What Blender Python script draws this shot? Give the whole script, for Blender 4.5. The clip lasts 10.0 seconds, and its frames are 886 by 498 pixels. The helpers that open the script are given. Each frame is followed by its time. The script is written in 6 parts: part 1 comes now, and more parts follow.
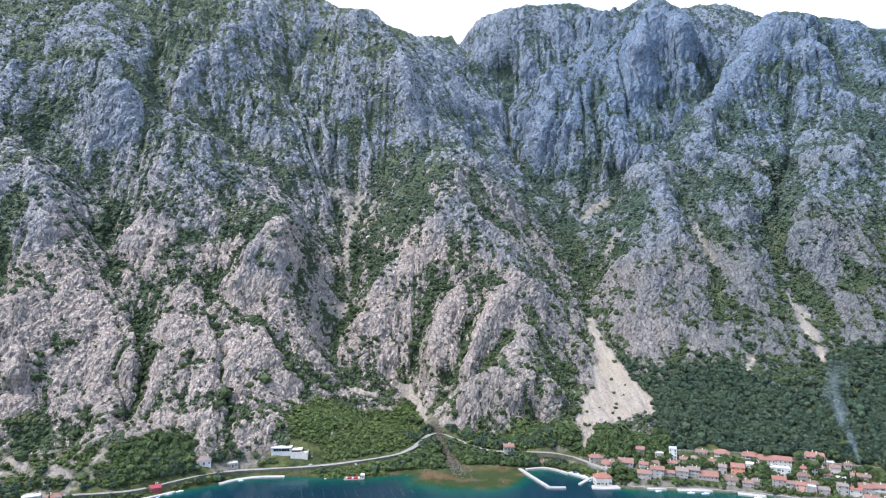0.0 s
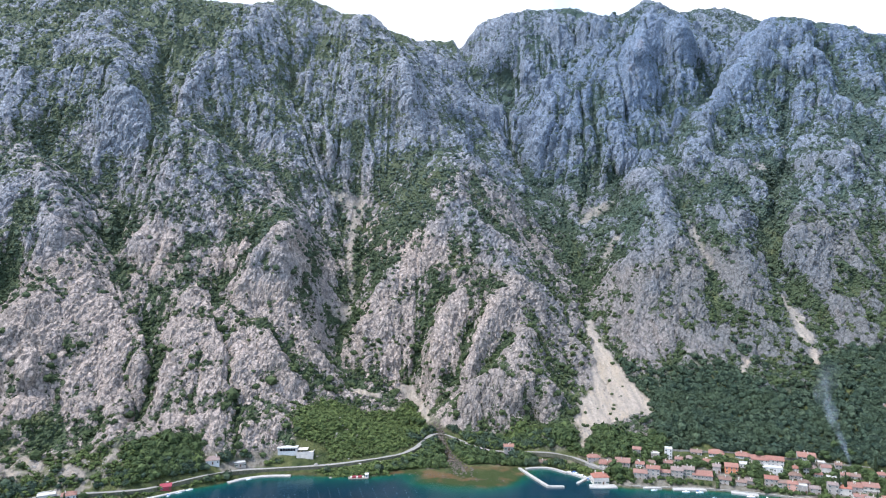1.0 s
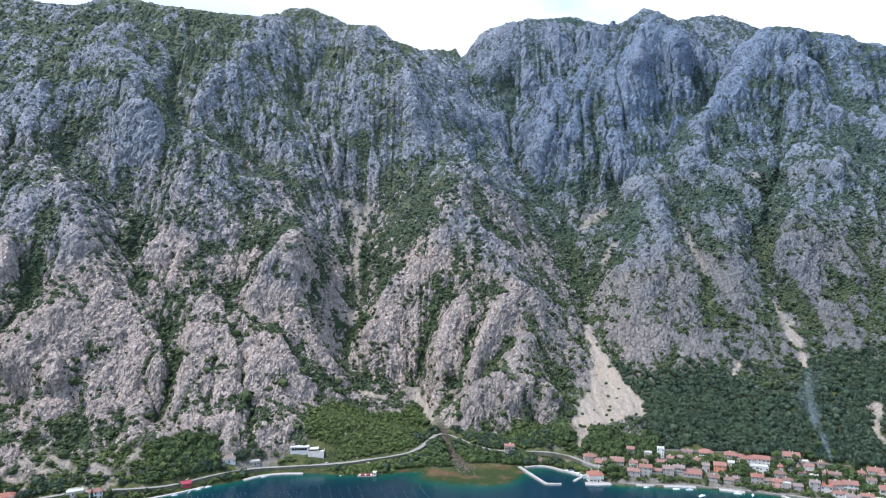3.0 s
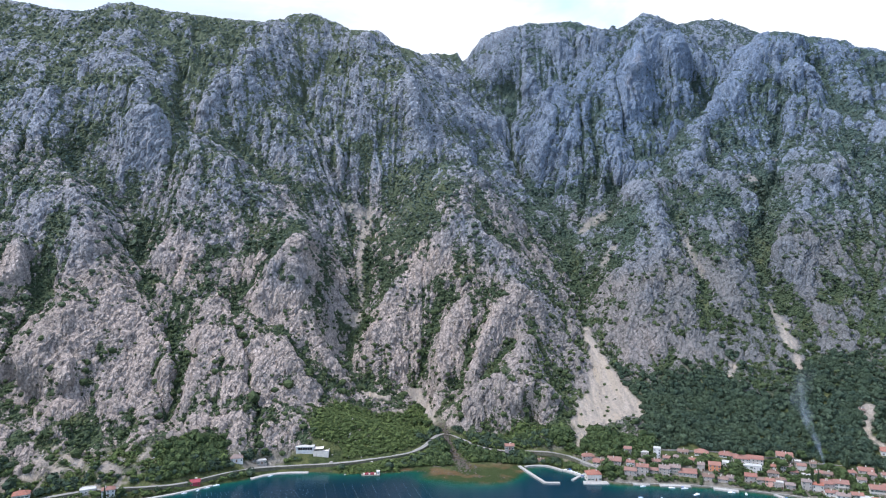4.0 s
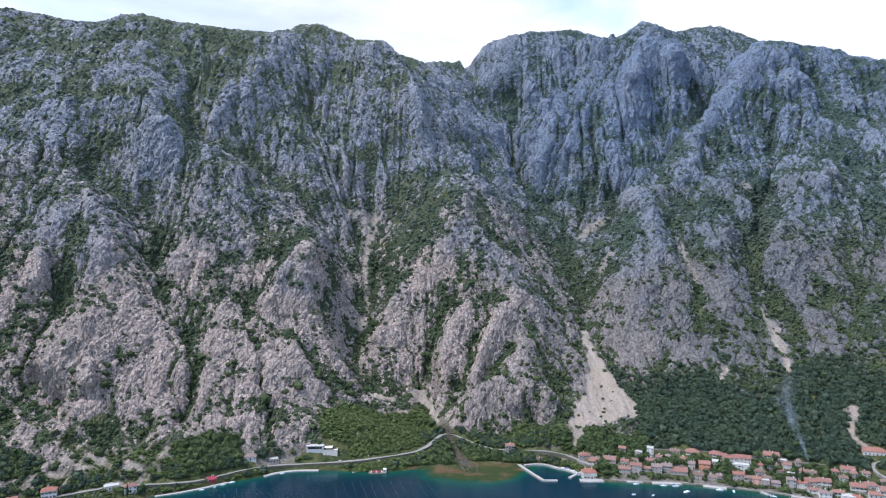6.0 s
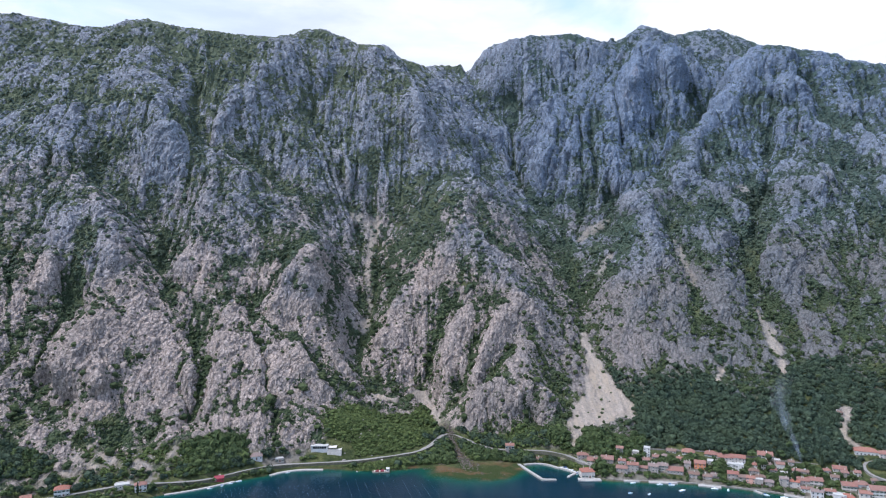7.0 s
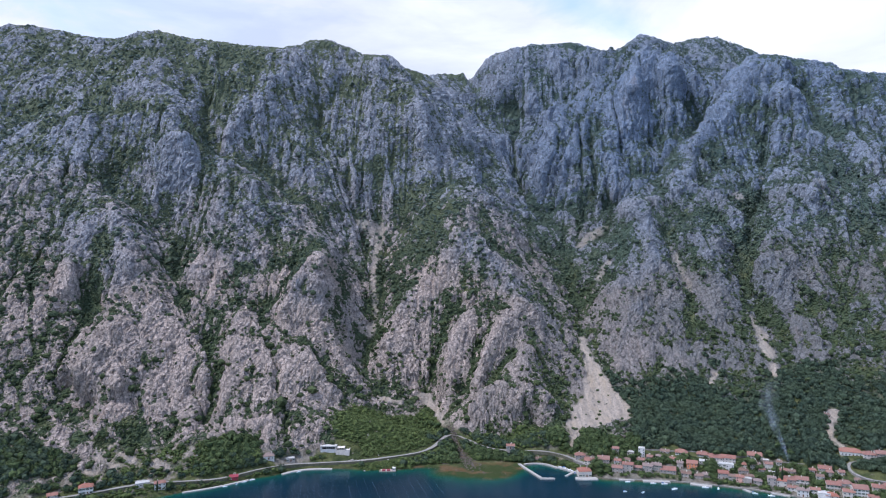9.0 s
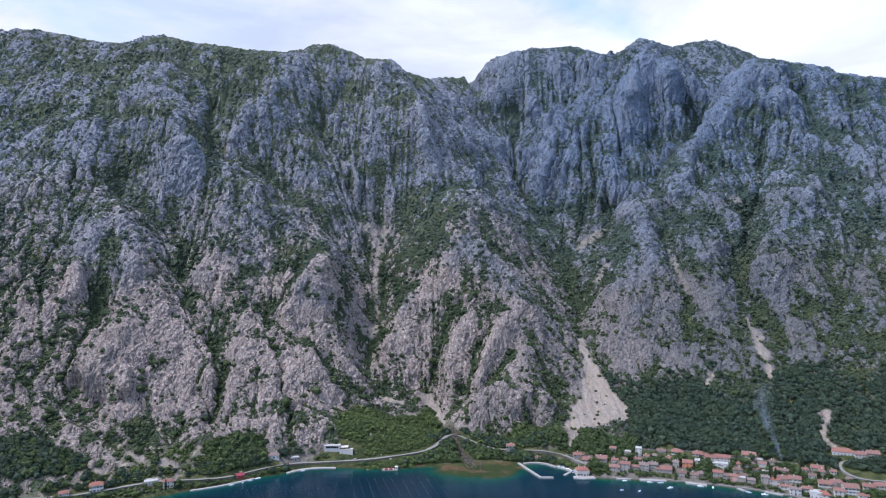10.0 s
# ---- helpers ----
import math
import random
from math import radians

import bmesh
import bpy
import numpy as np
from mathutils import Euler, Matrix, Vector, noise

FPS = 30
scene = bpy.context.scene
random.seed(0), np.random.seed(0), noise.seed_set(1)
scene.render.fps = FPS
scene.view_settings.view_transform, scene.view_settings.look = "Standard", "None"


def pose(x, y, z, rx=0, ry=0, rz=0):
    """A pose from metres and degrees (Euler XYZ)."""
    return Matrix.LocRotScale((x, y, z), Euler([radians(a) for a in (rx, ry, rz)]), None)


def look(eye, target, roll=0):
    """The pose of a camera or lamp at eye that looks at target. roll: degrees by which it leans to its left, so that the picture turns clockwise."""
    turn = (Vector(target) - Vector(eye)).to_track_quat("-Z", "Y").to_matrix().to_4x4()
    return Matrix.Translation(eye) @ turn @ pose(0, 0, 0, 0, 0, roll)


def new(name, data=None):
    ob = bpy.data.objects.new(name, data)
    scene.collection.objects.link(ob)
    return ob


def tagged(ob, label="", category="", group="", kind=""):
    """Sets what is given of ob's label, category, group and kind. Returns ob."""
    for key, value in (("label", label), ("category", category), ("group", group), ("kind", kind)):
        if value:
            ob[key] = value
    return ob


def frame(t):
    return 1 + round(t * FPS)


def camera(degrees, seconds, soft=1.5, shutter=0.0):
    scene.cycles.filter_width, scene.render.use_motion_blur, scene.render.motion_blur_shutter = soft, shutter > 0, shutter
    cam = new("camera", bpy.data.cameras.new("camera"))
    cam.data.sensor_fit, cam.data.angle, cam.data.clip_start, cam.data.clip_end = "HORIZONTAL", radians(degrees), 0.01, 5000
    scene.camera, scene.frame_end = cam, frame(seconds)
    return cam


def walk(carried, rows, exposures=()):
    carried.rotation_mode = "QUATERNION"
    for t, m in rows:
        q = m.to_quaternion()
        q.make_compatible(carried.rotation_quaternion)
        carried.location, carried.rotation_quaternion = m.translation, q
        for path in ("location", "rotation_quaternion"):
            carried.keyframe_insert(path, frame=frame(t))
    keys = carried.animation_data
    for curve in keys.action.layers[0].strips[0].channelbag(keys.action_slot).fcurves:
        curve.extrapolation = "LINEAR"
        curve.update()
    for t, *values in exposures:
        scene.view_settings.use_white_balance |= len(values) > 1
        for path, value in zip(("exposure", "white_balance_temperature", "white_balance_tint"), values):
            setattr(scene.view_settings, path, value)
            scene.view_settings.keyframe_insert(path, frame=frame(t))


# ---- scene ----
cam = camera(68.5, 10.0, 1.1)
METRES, EYE, TILT, LEAN, TURN = 155.0, 181.5, 0.0, 0.0, 0.0
ROWS = [
    (0.0, 0.0, 0.0, 0.0, 0.0, 0.0, -0.0),
    (0.5, -0.0016, -0.0476, 0.0146, 0.06, 0.01, -0.0),
    (1.0, -0.0035, -0.0954, 0.0292, 0.1, 0.0, 0.0),
    (1.5, -0.0048, -0.1434, 0.0442, 0.16, 0.0, 0.02),
    (2.0, -0.0065, -0.1915, 0.058, 0.22, -0.0, 0.02),
    (2.5, -0.008, -0.24, 0.0728, 0.27, -0.02, 0.03),
    (4.0, -0.0143, -0.3846, 0.1157, 0.42, -0.03, 0.0),
    (4.5, -0.0156, -0.4329, 0.1304, 0.47, -0.04, -0.01),
    (5.0, -0.0167, -0.4805, 0.1448, 0.53, -0.05, -0.01),
    (5.5, -0.0179, -0.5285, 0.1588, 0.58, -0.06, -0.01),
    (7.0, -0.0219, -0.6711, 0.2027, 0.71, -0.09, -0.01),
    (7.5, -0.0236, -0.7185, 0.2174, 0.75, -0.1, -0.0),
    (8.0, -0.0255, -0.7664, 0.2314, 0.8, -0.07, 0.0),
    (8.5, -0.0264, -0.8142, 0.2454, 0.86, -0.06, 0.01),
    (9.0, -0.0271, -0.862, 0.2597, 0.92, -0.04, 0.01),
    (9.5, -0.0284, -0.91, 0.2738, 0.95, -0.04, -0.01),
    (10.0, -0.0299, -0.9573, 0.2872, 0.98, -0.06, -0.03),
]
EXPOSURES = [(0.0, 0.99, 6050, 9), (2.5, 0.81, 6020, 9), (5.0, 0.58, 5930, 12), (7.5, 0.42, 5880, 13), (10.0, 0.28, 5760, 16)]
walk(cam, [(t, pose(0, 0, EYE, TILT, LEAN, TURN) @ pose(METRES * x, METRES * y, METRES * z, 90 + pitch, roll, yaw)) for t, x, y, z, yaw, pitch, roll in ROWS], EXPOSURES)

# ---- sky and sun ----
SUN_EL, SUN_AZ = 62.0, -106.0      # height over the horizon; degrees from straight ahead (+y), minus: to the west side
world = bpy.data.worlds.new("sky")
scene.world = world
world.use_nodes = True
wt = world.node_tree
wt.nodes.clear()


def wnode(kind, **kw):
    n = wt.nodes.new(kind)
    for k, v in kw.items():
        if k == "sky_type":
            n.sky_type = v
        elif k == "blend_type":
            n.blend_type = v
        elif k == "data_type":
            n.data_type = v
    return n


sky = wnode("ShaderNodeTexSky", sky_type="NISHITA")
sky.sun_disc = False
sky.sun_elevation = radians(SUN_EL)
sky.sun_rotation = radians(SUN_AZ)
sky.altitude = 150
w_coord = wnode("ShaderNodeTexCoord")
w_map = wnode("ShaderNodeMapping")
w_map.inputs["Scale"].default_value = (1.6, 1.6, 5.0)
w_map.inputs["Location"].default_value = (0.35, 0.0, 0.55)
w_noise = wnode("ShaderNodeTexNoise")
w_noise.inputs["Scale"].default_value = 1.7
w_noise.inputs["Detail"].default_value = 7
w_noise.inputs["Roughness"].default_value = 0.55
w_noise.inputs["Distortion"].default_value = 0.4
w_ramp = wnode("ShaderNodeMapRange")
w_ramp.inputs["From Min"].default_value, w_ramp.inputs["From Max"].default_value = 0.33, 0.60
# a gap in the clouds, slanting down to the east
w_dot = wnode("ShaderNodeVectorMath")
w_dot.operation = "DOT_PRODUCT"
w_dot.inputs[1].default_value = (0.50, 0.02, 0.80)
w_gap = wnode("ShaderNodeMapRange")
w_gap.inputs["From Min"].default_value, w_gap.inputs["From Max"].default_value = 0.005, 0.06
w_gap.inputs["To Min"].default_value = 0.3
w_off = wnode("ShaderNodeMath")
w_off.operation = "SUBTRACT"
w_off.inputs[1].default_value = 0.383
w_abs = wnode("ShaderNodeMath")
w_abs.operation = "ABSOLUTE"
w_sum = wnode("ShaderNodeMath")
w_sum.operation, w_sum.use_clamp = "ADD", True
w_sky = wnode("ShaderNodeVectorMath")
w_sky.operation = "SCALE"
w_sky.inputs["Scale"].default_value = 0.25
w_cloud = wnode("ShaderNodeMix", data_type="RGBA")
w_cloud.inputs[6].default_value = (0.56, 0.60, 0.66, 1)
w_cloud.inputs[7].default_value = (0.87, 0.88, 0.90, 1)
w_mix = wnode("ShaderNodeMix", data_type="RGBA")
w_bg = wnode("ShaderNodeBackground")
w_out = wnode("ShaderNodeOutputWorld")
wt.links.new(w_coord.outputs["Generated"], w_map.inputs["Vector"])
wt.links.new(w_map.outputs["Vector"], w_noise.inputs["Vector"])
wt.links.new(w_noise.outputs["Fac"], w_ramp.inputs["Value"])
wt.links.new(w_coord.outputs["Generated"], w_dot.inputs[0])
wt.links.new(w_dot.outputs["Value"], w_off.inputs[0])
wt.links.new(w_off.outputs[0], w_abs.inputs[0])
wt.links.new(w_abs.outputs[0], w_gap.inputs["Value"])
wt.links.new(w_ramp.outputs["Result"], w_cloud.inputs[0])
w_fill = wnode("ShaderNodeMapRange")
w_fill.inputs["From Min"].default_value, w_fill.inputs["From Max"].default_value = 0.40, 0.72
wt.links.new(w_noise.outputs["Fac"], w_fill.inputs["Value"])
# thick cloud stands over the mountains, broken cloud over the bay
w_side = wnode("ShaderNodeSeparateXYZ")
w_lean = wnode("ShaderNodeMapRange")
w_lean.inputs["From Min"].default_value, w_lean.inputs["From Max"].default_value = 0.35, 0.95
w_lean.inputs["To Min"].default_value, w_lean.inputs["To Max"].default_value = -0.35, 1.0
w_both = wnode("ShaderNodeMath")
w_both.operation = "ADD"
w_thin = wnode("ShaderNodeMath")
w_thin.operation, w_thin.use_clamp = "MULTIPLY", True
wt.links.new(w_coord.outputs["Generated"], w_side.inputs[0])
wt.links.new(w_side.outputs[1], w_lean.inputs["Value"])
wt.links.new(w_fill.outputs["Result"], w_both.inputs[0])
wt.links.new(w_lean.outputs["Result"], w_both.inputs[1])
wt.links.new(w_gap.outputs["Result"], w_thin.inputs[0])
wt.links.new(w_both.outputs[0], w_thin.inputs[1])
w_faint = wnode("ShaderNodeMath")
w_faint.operation = "MULTIPLY"
w_faint.inputs[1].default_value = 0.55
wt.links.new(w_fill.outputs["Result"], w_faint.inputs[0])
wt.links.new(w_faint.outputs[0], w_sum.inputs[0])
wt.links.new(w_thin.outputs[0], w_sum.inputs[1])
wt.links.new(sky.outputs["Color"], w_sky.inputs[0])
wt.links.new(w_sum.outputs[0], w_mix.inputs[0])
wt.links.new(w_sky.outputs["Vector"], w_mix.inputs[6])
# a cloudy sky is brighter overhead than low down
w_high = wnode("ShaderNodeMapRange")
w_high.inputs["From Min"].default_value, w_high.inputs["From Max"].default_value = 0.35, 1.0
w_high.inputs["To Min"].default_value, w_high.inputs["To Max"].default_value = 1.0, 2.4
w_lift = wnode("ShaderNodeVectorMath")
w_lift.operation = "SCALE"
wt.links.new(w_side.outputs[2], w_high.inputs["Value"])
wt.links.new(w_cloud.outputs[2], w_lift.inputs[0])
wt.links.new(w_high.outputs["Result"], w_lift.inputs["Scale"])
wt.links.new(w_lift.outputs["Vector"], w_mix.inputs[7])
wt.links.new(w_mix.outputs[2], w_bg.inputs["Color"])
wt.links.new(w_bg.outputs["Background"], w_out.inputs["Surface"])
w_bg.inputs["Strength"].default_value = 1.0

sun = new("sun", bpy.data.lights.new("sun", "SUN"))
sun.data.energy, sun.data.angle, sun.data.color = 3.0, radians(8.0), (1.0, 0.95, 0.88)
_el, _az = radians(SUN_EL), radians(SUN_AZ)
sun.matrix_world = look((0, 0, 900), (-900 * math.cos(_el) * math.sin(_az), -900 * math.cos(_el) * math.cos(_az), 900 - 900 * math.sin(_el)))


# ---- materials ----
class Mat:
    """A node material, built step by step."""

    def __init__(self, name):
        self.m = bpy.data.materials.new(name)
        self.m.use_nodes = True
        self.t = self.m.node_tree
        self.b = self.t.nodes["Principled BSDF"]

    def node(self, kind):
        return self.t.nodes.new(kind)

    def link(self, a, b):
        self.t.links.new(a, b)

    def coord(self, stretch=(1, 1, 1)):
        g = self.node("ShaderNodeNewGeometry")
        v = self.node("ShaderNodeVectorMath")
        v.operation = "MULTIPLY"
        v.inputs[1].default_value = stretch
        self.link(g.outputs["Position"], v.inputs[0])
        return v.outputs[0]

    def local(self, stretch=(1, 1, 1)):
        g = self.node("ShaderNodeTexCoord")
        v = self.node("ShaderNodeVectorMath")
        v.operation = "MULTIPLY"
        v.inputs[1].default_value = stretch
        self.link(g.outputs["Object"], v.inputs[0])
        return v.outputs[0]

    def noise(self, vec, size, detail=5, rough=0.6, lo=0.35, hi=0.65, distortion=0.0):
        n = self.node("ShaderNodeTexNoise")
        n.inputs["Scale"].default_value = 1.0 / size
        n.inputs["Detail"].default_value = detail
        n.inputs["Roughness"].default_value = rough
        n.inputs["Distortion"].default_value = distortion
        self.link(vec, n.inputs["Vector"])
        return self.span(n.outputs["Fac"], lo, hi)

    def span(self, val, lo, hi, a=0.0, b=1.0):
        r = self.node("ShaderNodeMapRange")
        r.inputs["From Min"].default_value, r.inputs["From Max"].default_value = lo, hi
        r.inputs["To Min"].default_value, r.inputs["To Max"].default_value = a, b
        self.link(val, r.inputs["Value"])
        return r.outputs["Result"]

    def attr(self, name):
        a = self.node("ShaderNodeAttribute")
        a.attribute_name = name
        s = self.node("ShaderNodeSeparateColor")
        self.link(a.outputs["Color"], s.inputs["Color"])
        return s.outputs

    def mix(self, fac, a, b):
        n = self.node("ShaderNodeMix")
        n.data_type = "RGBA"
        for sock, val in ((n.inputs[0], fac), (n.inputs[6], a), (n.inputs[7], b)):
            if isinstance(val, tuple):
                sock.default_value = (*val, 1)
            elif isinstance(val, (int, float)):
                sock.default_value = val
            else:
                self.link(val, sock)
        return n.outputs[2]

    def maths(self, op, a, b):
        n = self.node("ShaderNodeMath")
        n.operation = op
        for sock, val in ((n.inputs[0], a), (n.inputs[1], b)):
            if isinstance(val, (int, float)):
                sock.default_value = val
            else:
                self.link(val, sock)
        return n.outputs[0]

    def colour(self, sock):
        if isinstance(sock, tuple):
            self.b.inputs["Base Color"].default_value = (*sock, 1)
        else:
            self.link(sock, self.b.inputs["Base Color"])
        return self

    def rough(self, v, spec=0.3, metal=0.0):
        if isinstance(v, (int, float)):
            self.b.inputs["Roughness"].default_value = v
        else:
            self.link(v, self.b.inputs["Roughness"])
        self.b.inputs["Specular IOR Level"].default_value = spec
        self.b.inputs["Metallic"].default_value = metal
        return self

    def bump(self, height, dist, strength=1.0):
        n = self.node("ShaderNodeBump")
        n.inputs["Distance"].default_value = dist
        n.inputs["Strength"].default_value = strength
        self.link(height, n.inputs["Height"])
        self.link(n.outputs["Normal"], self.b.inputs["Normal"])
        return self

    def island(self):
        return self.node("ShaderNodeNewGeometry").outputs["Random Per Island"]

    def each(self):
        return self.node("ShaderNodeObjectInfo").outputs["Random"]


def land_material():
    k = Mat("limestone_and_scrub")
    p = k.coord()
    cover, shore = k.attr("cover"), k.attr("shore")
    streak = k.noise(k.coord((1, 0.45, 0.3)), 11, 7, 0.68, 0.36, 0.64)
    grain = k.noise(p, 3.0, 9, 0.8, 0.40, 0.60)
    broad = k.noise(p, 90, 4, 0.5, 0.35, 0.65)
    rock = k.mix(grain, (0.280, 0.226, 0.194), (0.68, 0.553, 0.477))
    rock = k.mix(k.maths("MULTIPLY", streak, 0.40), rock, (0.150, 0.140, 0.13))
    rock = k.mix(k.maths("MULTIPLY", broad, 0.22), rock, (0.205, 0.188, 0.172))
    place = k.node("ShaderNodeSeparateXYZ")
    k.link(p, place.inputs[0])
    rock = k.mix(k.span(k.maths("ADD", place.outputs[0], k.maths("MULTIPLY", broad, 90)), -20, 360, 0.0, 0.85), rock, (0.138, 0.148, 0.154))      # greyer towards the east; dimmer light there is partly put into the colour
    # blue haze over the upper cliffs, put into the rock colour by height
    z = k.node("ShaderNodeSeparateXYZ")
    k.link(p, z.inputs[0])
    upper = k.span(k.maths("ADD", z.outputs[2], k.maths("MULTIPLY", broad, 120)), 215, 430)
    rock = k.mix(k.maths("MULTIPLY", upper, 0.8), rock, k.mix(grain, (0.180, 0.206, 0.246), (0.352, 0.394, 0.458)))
    rock = k.mix(k.maths("MULTIPLY", upper, k.maths("MULTIPLY", k.span(place.outputs[0], -40, 220, 0.0, 0.75), k.maths("MULTIPLY", k.span(place.outputs[1], 930, 1070, 0.3, 1.0), k.span(place.outputs[1], 1180, 1340, 1.0, 0.25)))), rock, k.mix(grain, (0.116, 0.163, 0.240), (0.215, 0.285, 0.395)))      # the haze tint is deepest and darkest on the eastern heights
    rib = k.noise(k.coord((1, 0.3, 0.14)), 7, 6, 0.7, 0.50, 0.66)
    rock = k.mix(k.maths("MULTIPLY", upper, k.maths("MULTIPLY", rib, 0.5)), rock, (0.27, 0.31, 0.36))      # pale streaks running down the upper rock
    # dark streaks: crevice shade put into the rock colour
    crevice_dark = k.noise(k.coord((1, 0.7, 0.45)), 5.0, 6, 0.7, 0.56, 0.63)
    rock = k.mix(k.maths("MULTIPLY", crevice_dark, 0.38), rock, (0.10, 0.10, 0.10))
    # joints between the blocks, the shade inside them painted in as dark lines
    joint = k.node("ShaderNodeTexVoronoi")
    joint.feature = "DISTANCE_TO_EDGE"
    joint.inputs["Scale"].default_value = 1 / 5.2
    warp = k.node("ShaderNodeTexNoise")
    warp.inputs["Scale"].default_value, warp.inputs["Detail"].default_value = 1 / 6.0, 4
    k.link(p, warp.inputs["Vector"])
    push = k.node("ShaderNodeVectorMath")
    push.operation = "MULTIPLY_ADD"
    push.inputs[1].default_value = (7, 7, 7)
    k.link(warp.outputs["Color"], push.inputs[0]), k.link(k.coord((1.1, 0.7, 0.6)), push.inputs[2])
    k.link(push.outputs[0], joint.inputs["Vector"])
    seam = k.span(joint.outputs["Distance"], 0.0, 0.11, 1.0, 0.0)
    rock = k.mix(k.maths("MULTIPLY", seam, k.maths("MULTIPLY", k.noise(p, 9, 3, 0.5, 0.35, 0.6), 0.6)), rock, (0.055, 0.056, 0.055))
    pits = k.noise(k.coord((1, 0.8, 0.7)), 1.5, 6, 0.85, 0.53, 0.62)
    rock = k.mix(k.maths("MULTIPLY", pits, 0.58), rock, (0.10, 0.093, 0.088))
    ochre = k.noise(k.coord((1, 0.6, 0.25)), 40, 5, 0.6, 0.62, 0.78)
    rock = k.mix(k.maths("MULTIPLY", ochre, 0.35), rock, (0.38, 0.28, 0.23))
    # scrub: leafy cushions, the shade between them painted dark, its edges broken up leaf by leaf
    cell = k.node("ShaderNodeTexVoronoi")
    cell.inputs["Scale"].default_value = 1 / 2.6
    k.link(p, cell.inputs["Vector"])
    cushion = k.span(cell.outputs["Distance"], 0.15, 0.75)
    leafy = k.mix(k.noise(p, 14, 4, 0.6), (0.038, 0.057, 0.031), (0.080, 0.105, 0.055))
    leafy = k.mix(k.maths("MULTIPLY", k.noise(p, 1.0, 5, 0.7), 0.4), leafy, (0.08, 0.10, 0.055))
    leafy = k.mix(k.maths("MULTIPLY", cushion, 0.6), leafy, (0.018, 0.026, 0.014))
    grassy = k.noise(p, 33, 4, 0.6, 0.56, 0.68)
    leafy = k.mix(k.maths("MULTIPLY", grassy, 0.45), leafy, (0.125, 0.128, 0.055))
    # haze on the upper scrub, mixed into its leaf colour
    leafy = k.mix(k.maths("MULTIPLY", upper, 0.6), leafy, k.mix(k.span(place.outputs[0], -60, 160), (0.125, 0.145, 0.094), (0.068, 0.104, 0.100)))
    broken = k.maths("ADD", cover[0], k.maths("MULTIPLY", k.maths("SUBTRACT", k.noise(p, 5.0, 8, 0.78, 0.0, 1.0), 0.5), 1.5))
    green = k.maths("MULTIPLY", k.span(broken, 0.455, 0.505), shore[2])
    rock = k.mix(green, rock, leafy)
    scree = k.mix(k.noise(p, 2.2, 6, 0.7, 0.3, 0.7), (0.255, 0.216, 0.18), (0.475, 0.406, 0.339))
    scree = k.mix(k.maths("MULTIPLY", k.noise(k.coord((1, 0.12, 0.12)), 4.5, 5, 0.65, 0.42, 0.62), 0.65), scree, (0.22, 0.195, 0.168))
    scree = k.mix(k.maths("MULTIPLY", k.noise(k.coord((1, 0.2, 0.2)), 14, 4, 0.6, 0.48, 0.62), 0.7), scree, (0.37, 0.305, 0.23))
    scree = k.mix(k.maths("MULTIPLY", k.noise(p, 1.6, 5, 0.7, 0.56, 0.64), 0.6), scree, (0.13, 0.125, 0.12))
    rock = k.mix(cover[1], rock, scree)
    floor = k.mix(k.noise(p, 7, 6, 0.65), (0.026, 0.040, 0.016), (0.085, 0.098, 0.038))
    floor = k.mix(k.noise(p, 17, 5, 0.6, 0.60, 0.69), floor, (0.21, 0.18, 0.14))
    floor = k.mix(k.maths("MULTIPLY", k.noise(p, 12, 6, 0.65, 0.46, 0.6), 0.7), floor, (0.125, 0.130, 0.052))      # grass
    rock = k.mix(cover[2], rock, floor)
    rock = k.mix(shore[1], rock, k.mix(k.noise(p, 5, 5, 0.6), (0.11, 0.10, 0.08), (0.24, 0.215, 0.18)))
    sand = k.mix(k.noise(p, 9, 5, 0.65), (0.11, 0.062, 0.026), (0.14, 0.10, 0.055))
    sand = k.mix(k.noise(p, 22, 3, 0.5, 0.38, 0.5), sand, (0.04, 0.056, 0.018))
    rock = k.mix(shore[0], rock, sand)
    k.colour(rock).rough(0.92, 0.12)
    hard = k.maths("SUBTRACT", k.maths("ADD", k.noise(p, 3.4, 9, 0.8, 0.2, 0.8), k.maths("MULTIPLY", streak, 0.6)), k.maths("MULTIPLY", seam, k.maths("MULTIPLY", shore[2], 0.8)))
    soft = k.maths("MULTIPLY", k.maths("SUBTRACT", 1.0, cushion), 1.0)
    n = k.node("ShaderNodeMix")
    k.link(green, n.inputs[0]), k.link(hard, n.inputs[2]), k.link(soft, n.inputs[3])
    k.bump(n.outputs[0], 2.2, 0.9)
    return k.m


def leaf_material(name, dark, light, tint, high=None):
    k = Mat(name)
    base = k.mix(k.island(), dark, light)
    patch = k.noise(k.coord(), 28, 3, 0.5, 0.4, 0.65)
    base = k.mix(k.maths("MULTIPLY", patch, 0.45), base, tint)
    base = k.mix(k.maths("MULTIPLY", k.noise(k.coord(), 0.9, 4, 0.7, 0.35, 0.65), 0.5), base, tuple(c * 0.55 for c in dark))
    if high:        # haze tint put into the leaf colour, growing with height
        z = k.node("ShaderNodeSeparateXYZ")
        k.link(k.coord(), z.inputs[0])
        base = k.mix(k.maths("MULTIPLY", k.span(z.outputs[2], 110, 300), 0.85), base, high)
    k.colour(base).rough(0.75, 0.2)
    k.bump(k.noise(k.coord(), 0.7, 5, 0.7), 0.5, 0.8)
    return k.m


